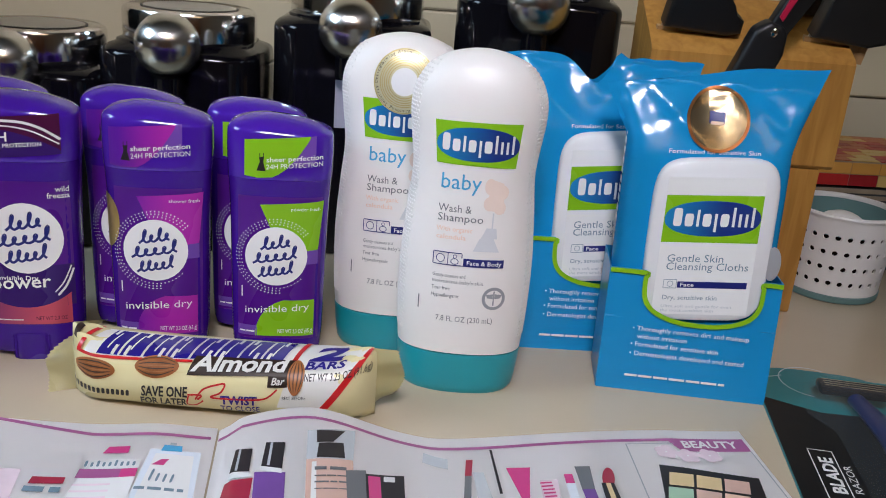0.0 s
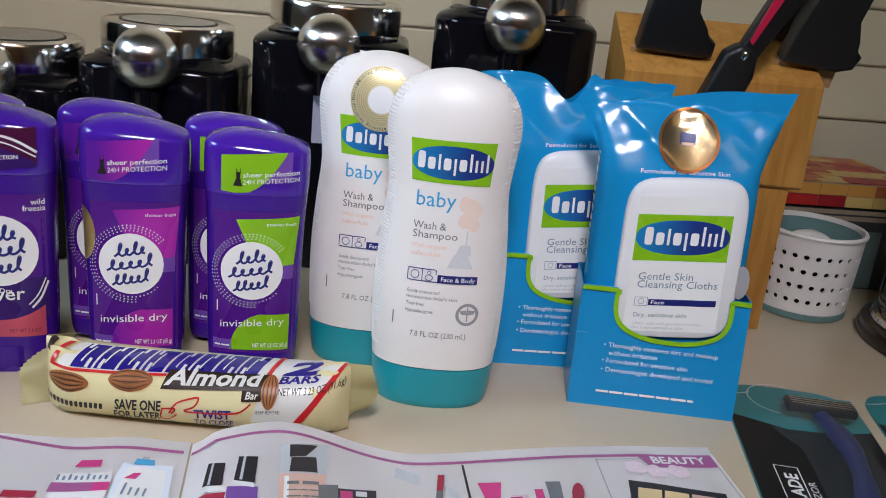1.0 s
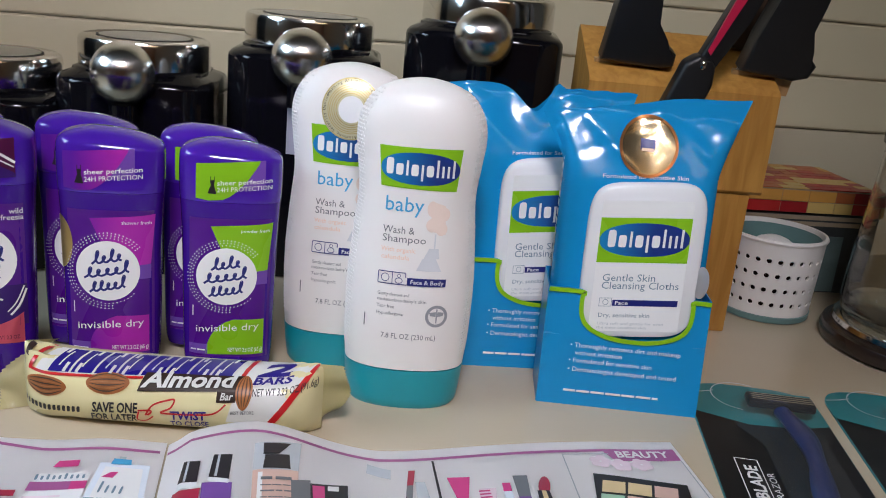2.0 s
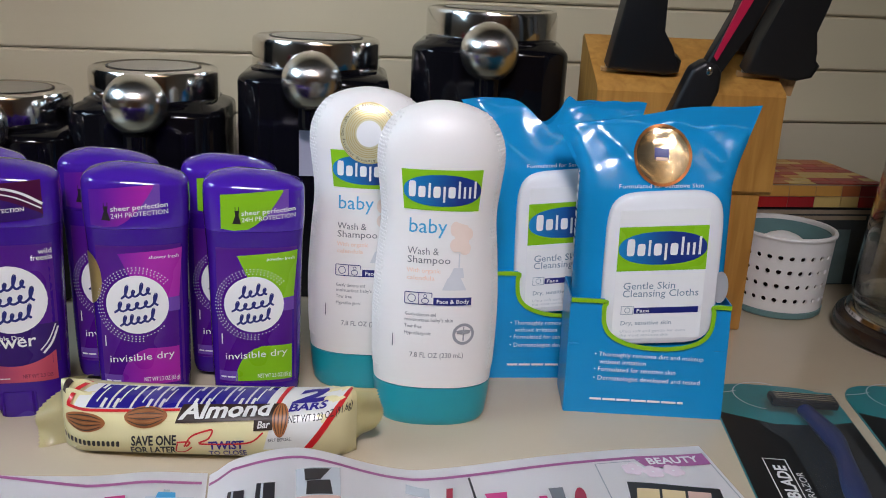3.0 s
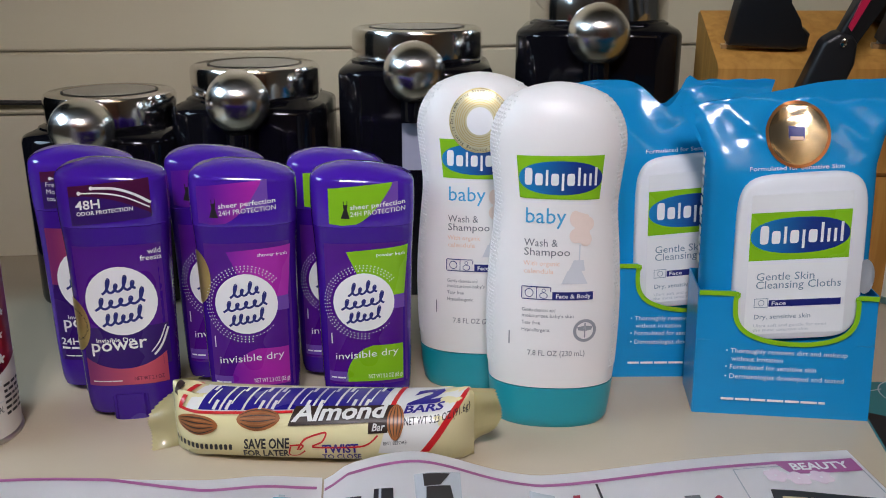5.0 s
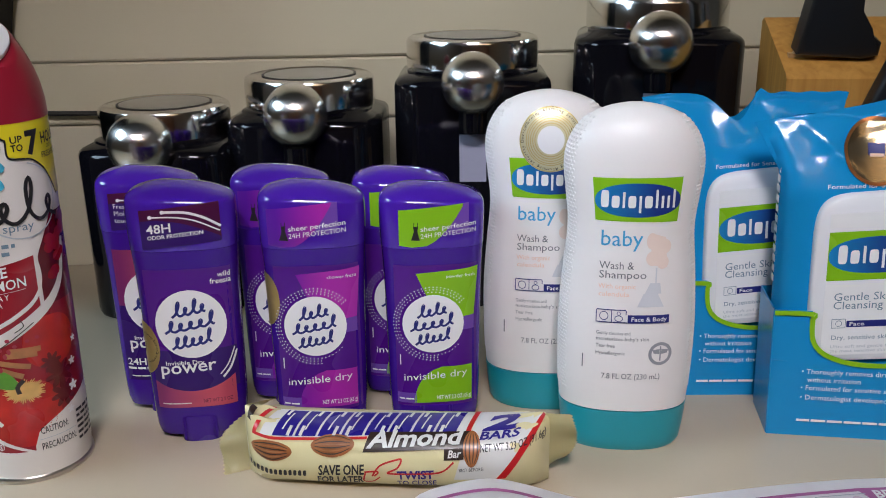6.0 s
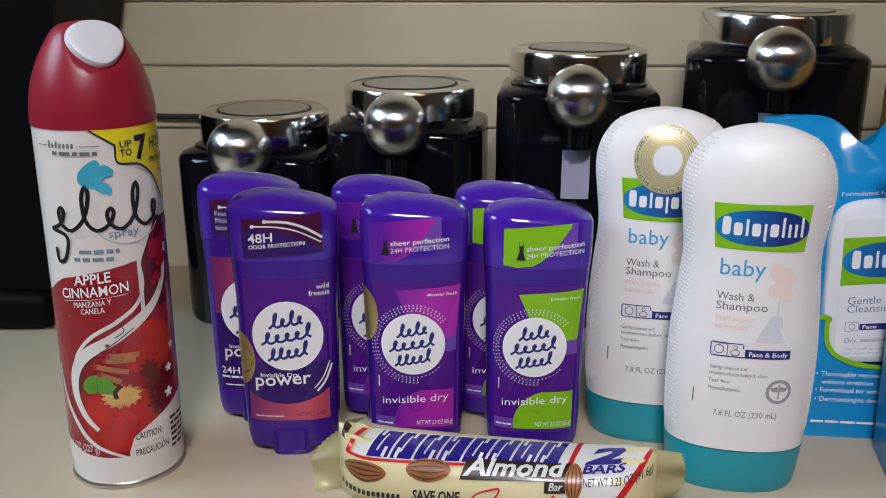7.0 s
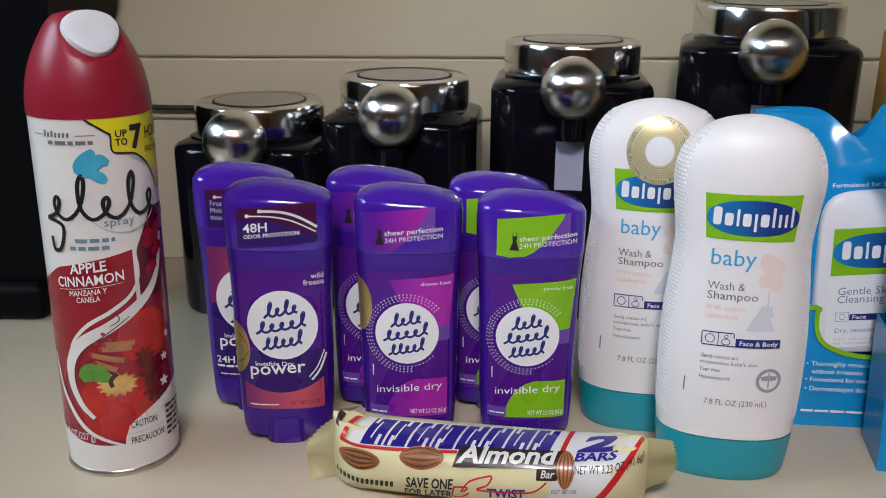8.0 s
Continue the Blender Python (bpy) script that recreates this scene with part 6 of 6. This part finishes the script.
# ---- razors on cards ----
def razor_pack(m, label):
    s = thing("razor_pack", m, label, "razor pack", "razor packs")
    bm = B()
    out = [(-0.0430, -0.1900), (0.0430, -0.1900)] + [(0.0430 * math.copysign(abs(math.cos(radians(a))) ** 0.55, math.cos(radians(a))), -0.030 + 0.030 * math.sin(radians(a)) ** 0.8) for a in range(0, 181, 10)]
    prism(bm, out, 0.0, 0.0012, "z")
    part("card", bm, M["card_teal"], s, "teal cardboard backing")
    part("card_panel", prism(B(), [(-0.0425, -0.1895), (0.0425, -0.1895), (0.0425, -0.048), (0.020, -0.056), (-0.010, -0.058), (-0.0425, -0.046)], 0.0012, 0.0015, "z"), M["card_black"], s, "black printed panel")

    def flat(u, v, off=0.0):
        # writing runs up the card
        return Vector((-v, u, 0.0016 + off))
    bm = write(B(), flat, "BLADE", -0.146, 0.0185, 0.0070, 0.0004, 0.034, bold=0.03)
    write(bm, flat, "RAZOR", -0.144, 0.0100, 0.0042, 0.0004, 0.026)
    for args in ((-0.1540, -0.1040, 0.0290, 0.0296), (-0.1540, -0.1040, 0.0160, 0.0166), (-0.1046, -0.1040, 0.0160, 0.0296), (-0.1540, -0.1534, 0.0160, 0.0296)):
        rect(bm, flat, *args, 0.0004, 1, 1)
    decal("lettering", bm, M["print_white"], s, "white lettering in a frame")
    bm = ring(B(), lambda u, v, o: Vector((u, v, 0.0016 + o)), -0.006, -0.018, 0.020, 0.020, 0.0008, 0.0002, 40, 60, 260)
    stroke(bm, lambda u, v, o: Vector((u, v, 0.0016 + o)), [(-0.042, -0.020), (-0.032, -0.017), (-0.024, -0.013)], 0.0010, 0.0002, False)
    decal("card_lines", bm, M["pale_ink"], s)
    head = part("razor_head", box(B(), -0.0100, 0.0330, -0.0480, -0.0340, 0.0080, 0.0140, 0.0022), M["handle"], s, "black razor cartridge")
    for k in range(4):
        part("blade", box(B(), -0.0075, 0.0305, -0.0462 + k * 0.0028, -0.0452 + k * 0.0028, 0.0138, 0.0145), M["chrome"], head)
    part("comfort_strip", box(B(), -0.0080, 0.0310, -0.0360, -0.0345, 0.0136, 0.0146), M["card_teal"], head)
    bm = B()
    prevr = None
    for i in range(22):
        t = i / 21
        y = -0.048 - 0.125 * t
        cx = 0.0115 + 0.004 * math.sin(t * 5)
        w = 0.0052 + 0.0022 * math.sin(t * 6.0) ** 2
        loop = [bm.verts.new((cx + w * math.cos(a), y, 0.0075 + 0.0045 * math.sin(a) + 0.003 * math.sin(t * 3))) for a in steps(0, 2 * math.pi * 11 / 12, 11)]
        if prevr:
            for k in range(12):
                bm.faces.new((prevr[k], prevr[(k + 1) % 12], loop[(k + 1) % 12], loop[k]))
        else:
            bm.faces.new(loop)
        prevr = loop
    bm.faces.new(prevr)
    part("razor_handle", bm, M["razor_blue"], s, "blue rubber razor handle")
    bm = B()
    rows = 30
    g = []
    for r in range(rows + 1):
        y = -0.022 - 0.160 * r / rows
        line = []
        for c in range(17):
            e = 2 * c / 16 - 1
            hw = 0.030 if y > -0.062 else 0.030 - 0.012 * min(1, (-0.062 - y) / 0.02)
            h = 0.0165 * max(0, 1 - abs(e) ** 5) * min(1, (r / 3), ((rows - r) / 2)) + 0.0004 * math.sin(r * 1.3 + c)
            line.append(bm.verts.new((0.0110 + e * hw, y, 0.0018 + max(0, h))))
        g.append(line)
    for r in range(rows):
        for c in range(16):
            bm.faces.new((g[r][c], g[r][c + 1], g[r + 1][c + 1], g[r + 1][c]))
    ob = part("blister", bm, M["blister"], s, "clear plastic blister")
    return s


razor_pack(pose(0.3745, 0.5620, 0.0002, 0, 0, -15), "razor in a clear blister on a teal and black card")
razor_pack(pose(0.4690, 0.5500, 0.0002, 0, 0, -15), "second razor in a clear blister on a teal and black card")

# ---- magazine ----
mag = thing("magazine", pose(0.0015, 0.486, 0), "open glossy beauty magazine with curled pages", "magazine")


def rise_right(x):
    return 0.0025 + 0.0136 * math.exp(-((x - 0.045) / (0.046 if x < 0.045 else 0.040)) ** 2) * min(1, x / 0.012) + 0.0008 * math.sin(x * 40)


def rise_left(x):
    d = -x
    return 0.0025 + 0.0055 * math.exp(-((d - 0.15) / 0.07) ** 2) + 0.0022 * math.exp(-((d - 0.03) / 0.02) ** 2)


def right_page(x, y, off=0.0):
    return Vector((x, y - 0.002 + float(np.interp(x, (0.047, 0.11, 0.19, 0.24), (0, -0.007, -0.001, 0.003))), rise_right(max(x, 0)) * (1 + 0.25 * y) + off))


def left_page(x, y, off=0.0):
    return Vector((x, y - 0.035 * x, rise_left(min(x, 0)) * (1 + 0.25 * y) + off))


for name, f, x0, x1 in (("right_page", right_page, 0.0005, 0.286), ("left_page", left_page, -0.215, -0.0005)):
    bm = patch(B(), f, -0.205, 0.0, lambda v: x0, lambda v: x1 - 0.02 * (v < -9), 0.0, 16, 56)
    bmesh.ops.solidify(bm, geom=bm.faces[:], thickness=0.0022)
    part(name, bm, M["paper"], mag, "glossy printed page")
RP, LP = right_page, left_page
decal("mauve_line", rect(B(), RP, 0.001, 0.240, -0.0118, -0.0092, 0.0004, 60, 1), M["pink_line"], mag, "mauve header line")
decal("mauve_tab", quad(B(), RP, [(0.2440, -0.0220), (0.2835, -0.0215), (0.2835, -0.0092), (0.2385, -0.0092)], 0.0005, 4, 12), M["pink_line"], mag, "mauve header tab")
decal("mauve_line", patch(B(), lambda u, v, o: LP(u, v + float(np.interp(-u, (0.06, 0.107, 0.215), (0, 0.009, 0.010))), o), -0.0118, -0.0092, lambda v: -0.214, lambda v: -0.003, 0.0004, 1, 40), M["pink_line"], mag, "mauve header line")
decal("header_lettering", write(B(), RP, "BEAUTY", 0.2460, -0.0186, 0.0066, 0.0008, 0.0318, bold=0.03), M["print_white"], mag, "white header word")


def shape(name, material, page, corners, off=0.0006):
    """A printed four-sided shape: foot left, foot right, head right, head left."""
    return decal(name, quad(B(), page, corners, off, 6, 8), M[material], mag)


for k, (cx, cy) in enumerate(((0.2345, -0.0225), (0.2455, -0.0265), (0.2580, -0.0260))):
    bm = B()
    for q in range(5):
        a = radians(72 * q + 20 * k)
        oval(bm, RP, cx + 0.0036 * math.cos(a), cy + 0.0036 * math.sin(a), 0.0030, 0.0030, 0.0006 + 0.0001 * (q % 2), 8, 4)
    decal("blossom_print", bm, M["pale_pink"], mag, "pale pink blossom")
shape("thin_line", "pale_ink", RP, [(0.2080, -0.085), (0.2087, -0.085), (0.2146, -0.0140), (0.2139, -0.0140)])
shape("thin_line", "pale_ink", RP, [(0.2140, -0.0146), (0.2420, -0.0146), (0.2420, -0.0140), (0.2140, -0.0140)])
shape("thin_line", "pale_ink", RP, [(0.2820, -0.200), (0.2827, -0.200), (0.2837, -0.0215), (0.2830, -0.0215)])
shape("dark_line", "ink", RP, [(0.1378, -0.0510), (0.1392, -0.0510), (0.1403, -0.0130), (0.1391, -0.0130)])
shape("dark_smudge", "pale_ink", RP, [(0.1025, -0.0250), (0.1150, -0.0290), (0.1160, -0.0200), (0.1040, -0.0160)], 0.0004)
# nail varnish, foundation, powder compact
shape("varnish_red", "crimson", RP, [(0.0055, -0.0850), (0.0205, -0.0850), (0.0214, -0.0588), (0.0085, -0.0560)])
shape("varnish_cap", "ink", RP, [(0.0101, -0.0495), (0.0193, -0.0527), (0.0196, -0.0339), (0.0114, -0.0312)])
shape("varnish_neck", "label_white", RP, [(0.0098, -0.0545), (0.0194, -0.0575), (0.0193, -0.0530), (0.0101, -0.0498)])
shape("cap_shine", "pale_ink", RP, [(0.0125, -0.0500), (0.0137, -0.0505), (0.0143, -0.0325), (0.0133, -0.0322)], 0.0009)
shape("varnish_violet", "violet", RP, [(0.0224, -0.0860), (0.0362, -0.0890), (0.0360, -0.0586), (0.0218, -0.0545)])
shape("varnish_neck", "label_white", RP, [(0.0246, -0.0545), (0.0343, -0.0590), (0.0343, -0.0555), (0.0246, -0.0507)], 0.0007)
shape("varnish_cap", "ink", RP, [(0.0246, -0.0505), (0.0343, -0.0553), (0.0350, -0.0333), (0.0258, -0.0308)])
shape("cap_shine", "pale_ink", RP, [(0.0272, -0.0510), (0.0285, -0.0516), (0.0293, -0.0322), (0.0281, -0.0320)], 0.0009)
shape("foundation", "beige", RP, [(0.0453, -0.0930), (0.0664, -0.0860), (0.0674, -0.0416), (0.0452, -0.0490)])
shape("foundation_shine", "label_white", RP, [(0.0475, -0.0900), (0.0500, -0.0890), (0.0500, -0.0500), (0.0478, -0.0508)], 0.0008)
shape("foundation_cap", "pale_ink", RP, [(0.0452, -0.0488), (0.0674, -0.0414), (0.0694, -0.0138), (0.0456, -0.0235)], 0.0005)
shape("pump", "ink", RP, [(0.0500, -0.0465), (0.0635, -0.0420), (0.0630, -0.0290), (0.0510, -0.0340)], 0.0008)
shape("pump", "ink", RP, [(0.0500, -0.0340), (0.0580, -0.0305), (0.0640, -0.0180), (0.0500, -0.0230)], 0.0009)
shape("compact", "grey_ink", RP, [(0.0637, -0.0800), (0.0725, -0.0760), (0.0732, -0.0470), (0.0636, -0.0523)], 0.0010)
shape("compact", "ink", RP, [(0.0725, -0.0760), (0.0905, -0.0680), (0.0920, -0.0417), (0.0730, -0.0498)], 0.0010)
shape("compact_pan", "hot_pink", RP, [(0.0738, -0.0740), (0.0795, -0.0715), (0.0800, -0.0490), (0.0740, -0.0515)], 0.0013)
shape("compact_pan", "label_white", RP, [(0.0815, -0.0520), (0.0870, -0.0497), (0.0872, -0.0455), (0.0817, -0.0478)], 0.0013)
bm = B()
for i in range(4):
    bars(bm, lambda u, v, o: RP(u, v + 0.35 * (u - 0.049), o), 0.0492, -0.0575 - i * 0.0050, 0.0165, (0.0026, 0.0009, 0.0012, 0.0008)[i], 0.0010, 40 + i, 0.006)
decal("foundation_lettering", bm, M["grey_ink"], mag)
# lip colours
shape("lip_pencil", "crimson", RP, [(0.1228, -0.0351), (0.1262, -0.0351), (0.1289, -0.0213), (0.1254, -0.0212)])
shape("lip_pencil_body", "grey_ink", RP, [(0.1165, -0.0720), (0.1202, -0.0720), (0.1262, -0.0351), (0.1228, -0.0351)])
shape("gloss", "pale_ink", RP, [(0.1255, -0.0720), (0.1345, -0.0720), (0.1326, -0.0326), (0.1275, -0.0323)])
shape("lip_tube", "hot_pink", RP, [(0.1476, -0.0555), (0.1516, -0.0559), (0.1570, -0.0310), (0.1447, -0.0300)])
shape("lip_tube", "lilac", RP, [(0.1470, -0.0750), (0.1505, -0.0750), (0.1516, -0.0559), (0.1476, -0.0555)])
shape("brush", "pale_pink", RP, [(0.1560, -0.0750), (0.1640, -0.0750), (0.1687, -0.0429), (0.1595, -0.0426)])
for i in range(5):
    shape("comb_tooth", "hot_pink", RP, [(0.1590, -0.0570 + 0.0028 * i), (0.1650, -0.0571 + 0.0028 * i), (0.1652, -0.0558 + 0.0028 * i), (0.1592, -0.0557 + 0.0028 * i)], 0.0009)
shape("lip_case", "pale_blue", RP, [(0.1700, -0.0750), (0.1750, -0.0750), (0.1767, -0.0470), (0.1722, -0.0465)])
shape("lip_head", "hot_pink", RP, [(0.1722, -0.0465), (0.1767, -0.0470), (0.1772, -0.0392), (0.1729, -0.0389)])
shape("lip_cap", "grey_ink", RP, [(0.1789, -0.0523), (0.1854, -0.0528), (0.1881, -0.0334), (0.1801, -0.0329)])
shape("lip_cap_foot", "violet", RP, [(0.1785, -0.0720), (0.1845, -0.0720), (0.1854, -0.0528), (0.1789, -0.0523)])
decal("lip_head", oval(B(), lambda u, v, o: RP(u + 0.25 * (v + 0.046), v, o), 0.1945, -0.0445, 0.0033, 0.0090, 0.0006, 12, 6), M["crimson"], mag)
shape("lip_case", "ink", RP, [(0.1862, -0.0800), (0.1955, -0.0800), (0.1963, -0.0489), (0.1899, -0.0483)], 0.0008)
shape("lip_case_shine", "sand", RP, [(0.1895, -0.0800), (0.1925, -0.0800), (0.1944, -0.0492), (0.1920, -0.0489)], 0.0010)
# eye palette
shape("palette_case", "ink", RP, [(0.2080, -0.1050), (0.2590, -0.1180), (0.2759, -0.0467), (0.2260, -0.0343)])
for r_ in range(3):
    for c_ in range(3):
        u0, v0 = 0.2290 - 0.0052 * r_ + 0.0138 * c_, -0.0415 - 0.0125 * r_ - 0.0030 * c_
        shape("palette_pan", (("sand", "sand", "beige"), ("mint", "beige", "peach"), ("pale_pink", "sand", "beige"))[r_][c_], RP, [(u0 - 0.0042, v0 - 0.0108), (u0 + 0.0082, v0 - 0.0136), (u0 + 0.0122, v0 - 0.0029), (u0, v0)], 0.0009)
# lotions on the other page
shape("blue_ground", "pale_blue", LP, [(-0.0370, -0.110), (-0.0040, -0.110), (-0.0060, -0.0240), (-0.0300, -0.0240)], 0.0003)
shape("pink_ground", "pale_pink", LP, [(-0.1100, -0.075), (-0.0830, -0.075), (-0.0850, -0.0430), (-0.1050, -0.0430)], 0.0003)
shape("lotion_bottle", "label_white", LP, [(-0.0670, -0.100), (-0.0340, -0.100), (-0.0330, -0.0340), (-0.0560, -0.0340)], 0.0005)
shape("lotion_bottle", "label_white", LP, [(-0.0340, -0.100), (-0.0060, -0.100), (-0.0090, -0.0280), (-0.0270, -0.0280)], 0.0005)
shape("lotion_pump", "hot_pink", LP, [(-0.0520, -0.0280), (-0.0400, -0.0280), (-0.0400, -0.0222), (-0.0500, -0.0222)], 0.0007)
shape("lotion_pump", "sky_blue", LP, [(-0.0250, -0.0258), (-0.0151, -0.0252), (-0.0155, -0.0205), (-0.0240, -0.0205)], 0.0007)
shape("lotion_neck", "pale_ink", LP, [(-0.0215, -0.0205), (-0.0185, -0.0205), (-0.0185, -0.0180), (-0.0215, -0.0180)], 0.0006)
shape("lotion_band", "pink_line", LP, [(-0.0600, -0.0485), (-0.0405, -0.0485), (-0.0405, -0.0415), (-0.0595, -0.0409)], 0.0007)
shape("lotion_band", "hot_pink", LP, [(-0.0405, -0.0485), (-0.0330, -0.0480), (-0.0330, -0.0412), (-0.0405, -0.0415)], 0.0007)
shape("lotion_leaf", "hot_pink", LP, [(-0.0275, -0.0380), (-0.0220, -0.0380), (-0.0200, -0.0325), (-0.0235, -0.0330)], 0.0007)
shape("jar_label", "crimson", LP, [(-0.0790, -0.0540), (-0.0640, -0.0530), (-0.0640, -0.0480), (-0.0785, -0.0485)], 0.0007)
for i in range(3):
    shape("soft_line", "pale_pink", LP, [(-0.0600, -0.0545 - 0.005 * i), (-0.0430, -0.0545 - 0.005 * i), (-0.0430, -0.0530 - 0.005 * i), (-0.0600, -0.0530 - 0.005 * i)], 0.0007)
decal("lotion_mark", blobs(B(), LP, -0.0581, -0.0395, 0.0248, [(0, 1.4), (0, 1), (0, 1.4), (0, 1), (0, 1), (0, 1.4), (0, 1), (0, 1), (0, 1)], 0.0009, 0.0, 0.45, 0.0036), M["grey_blue"], mag, "grey word mark as plain bars")
decal("lotion_mark", blobs(B(), LP, -0.0270, -0.0515, 0.0130, [(0, 1.5), (0, 1), (0, 1), (0, 1)], 0.0009, 0.1, 0.35, 0.0066), M["grey_blue"], mag, "grey word mark as plain bars")
bm = bars(B(), LP, -0.0320, -0.0580, 0.022, 0.0022, 0.0008, 60, 0.006)
bars(bm, LP, -0.0800, -0.0600, 0.016, 0.0040, 0.0008, 63, 0.010)
decal("lotion_lettering", bm, M["grey_blue"], mag)

# ---- coffee maker and cord ----
maker = thing("coffee_maker", pose(-0.470, 0.800, 0, 0, 0, 0), "tall black plastic coffee maker on the counter", "coffee maker")
part("base", box(B(), -0.115, 0.138, -0.055, 0.095, 0.0, 0.030, 0.008, 3), M["coffee"], maker)
part("tower", prism(B(), [(-0.115, 0.0305), (0.138, 0.0305), (0.145, 0.100), (0.154, 0.170), (0.166, 0.230), (0.178, 0.290), (0.172, 0.400), (-0.105, 0.400)], -0.045, 0.092, "y"), M["coffee"], maker, "black housing")
part("panel_edge", box(B(), 0.100, 0.104, -0.0465, -0.0445, 0.245, 0.262), M["pale_ink"], maker)
bm = B()
for i in range(6):
    box(bm, 0.070 + i * 0.006, 0.074 + i * 0.006, -0.0465, -0.0446, 0.130, 0.136)
part("word_mark", bm, M["grey_ink"], maker, "faint grey word mark as plain bars")
cord = thing("power_cord", pose(0, 0, 0), "thin dark power cord along the wall", "cord")
curve_pts = [(-0.40, WALL_Y - 0.006, 0.150), (-0.33, WALL_Y - 0.006, 0.1445), (-0.27, WALL_Y - 0.006, 0.1425), (-0.20, WALL_Y - 0.006, 0.1415), (-0.15, WALL_Y - 0.006, 0.135)]
bm = B()
prevr = None
for p in curve_pts:
    loop = [bm.verts.new((p[0], p[1] + 0.0022 * math.cos(a), p[2] + 0.0022 * math.sin(a))) for a in steps(0, 2 * math.pi * 7 / 8, 7)]
    if prevr:
        for k in range(8):
            bm.faces.new((prevr[k], prevr[(k + 1) % 8], loop[(k + 1) % 8], loop[k]))
    prevr = loop
part("cable", bm, M["wire"], cord)

# ---- wall boards ----
z = 0.1315
while z < 1.5:
    h = min(0.0545, 1.499 - z)
    bm = prism(B(), [(WALL_Y + 0.011, z), (WALL_Y + 0.001, z), (WALL_Y - 0.0005, z + 0.002), (WALL_Y + 0.0015, z + h - 0.003), (WALL_Y + 0.0030, z + h - 0.0008), (WALL_Y + 0.011, z + h - 0.0008)], -1.32, 1.32, "x")
    part("plank", bm, M["board"], wall, smooth=False)
    z += 0.0545
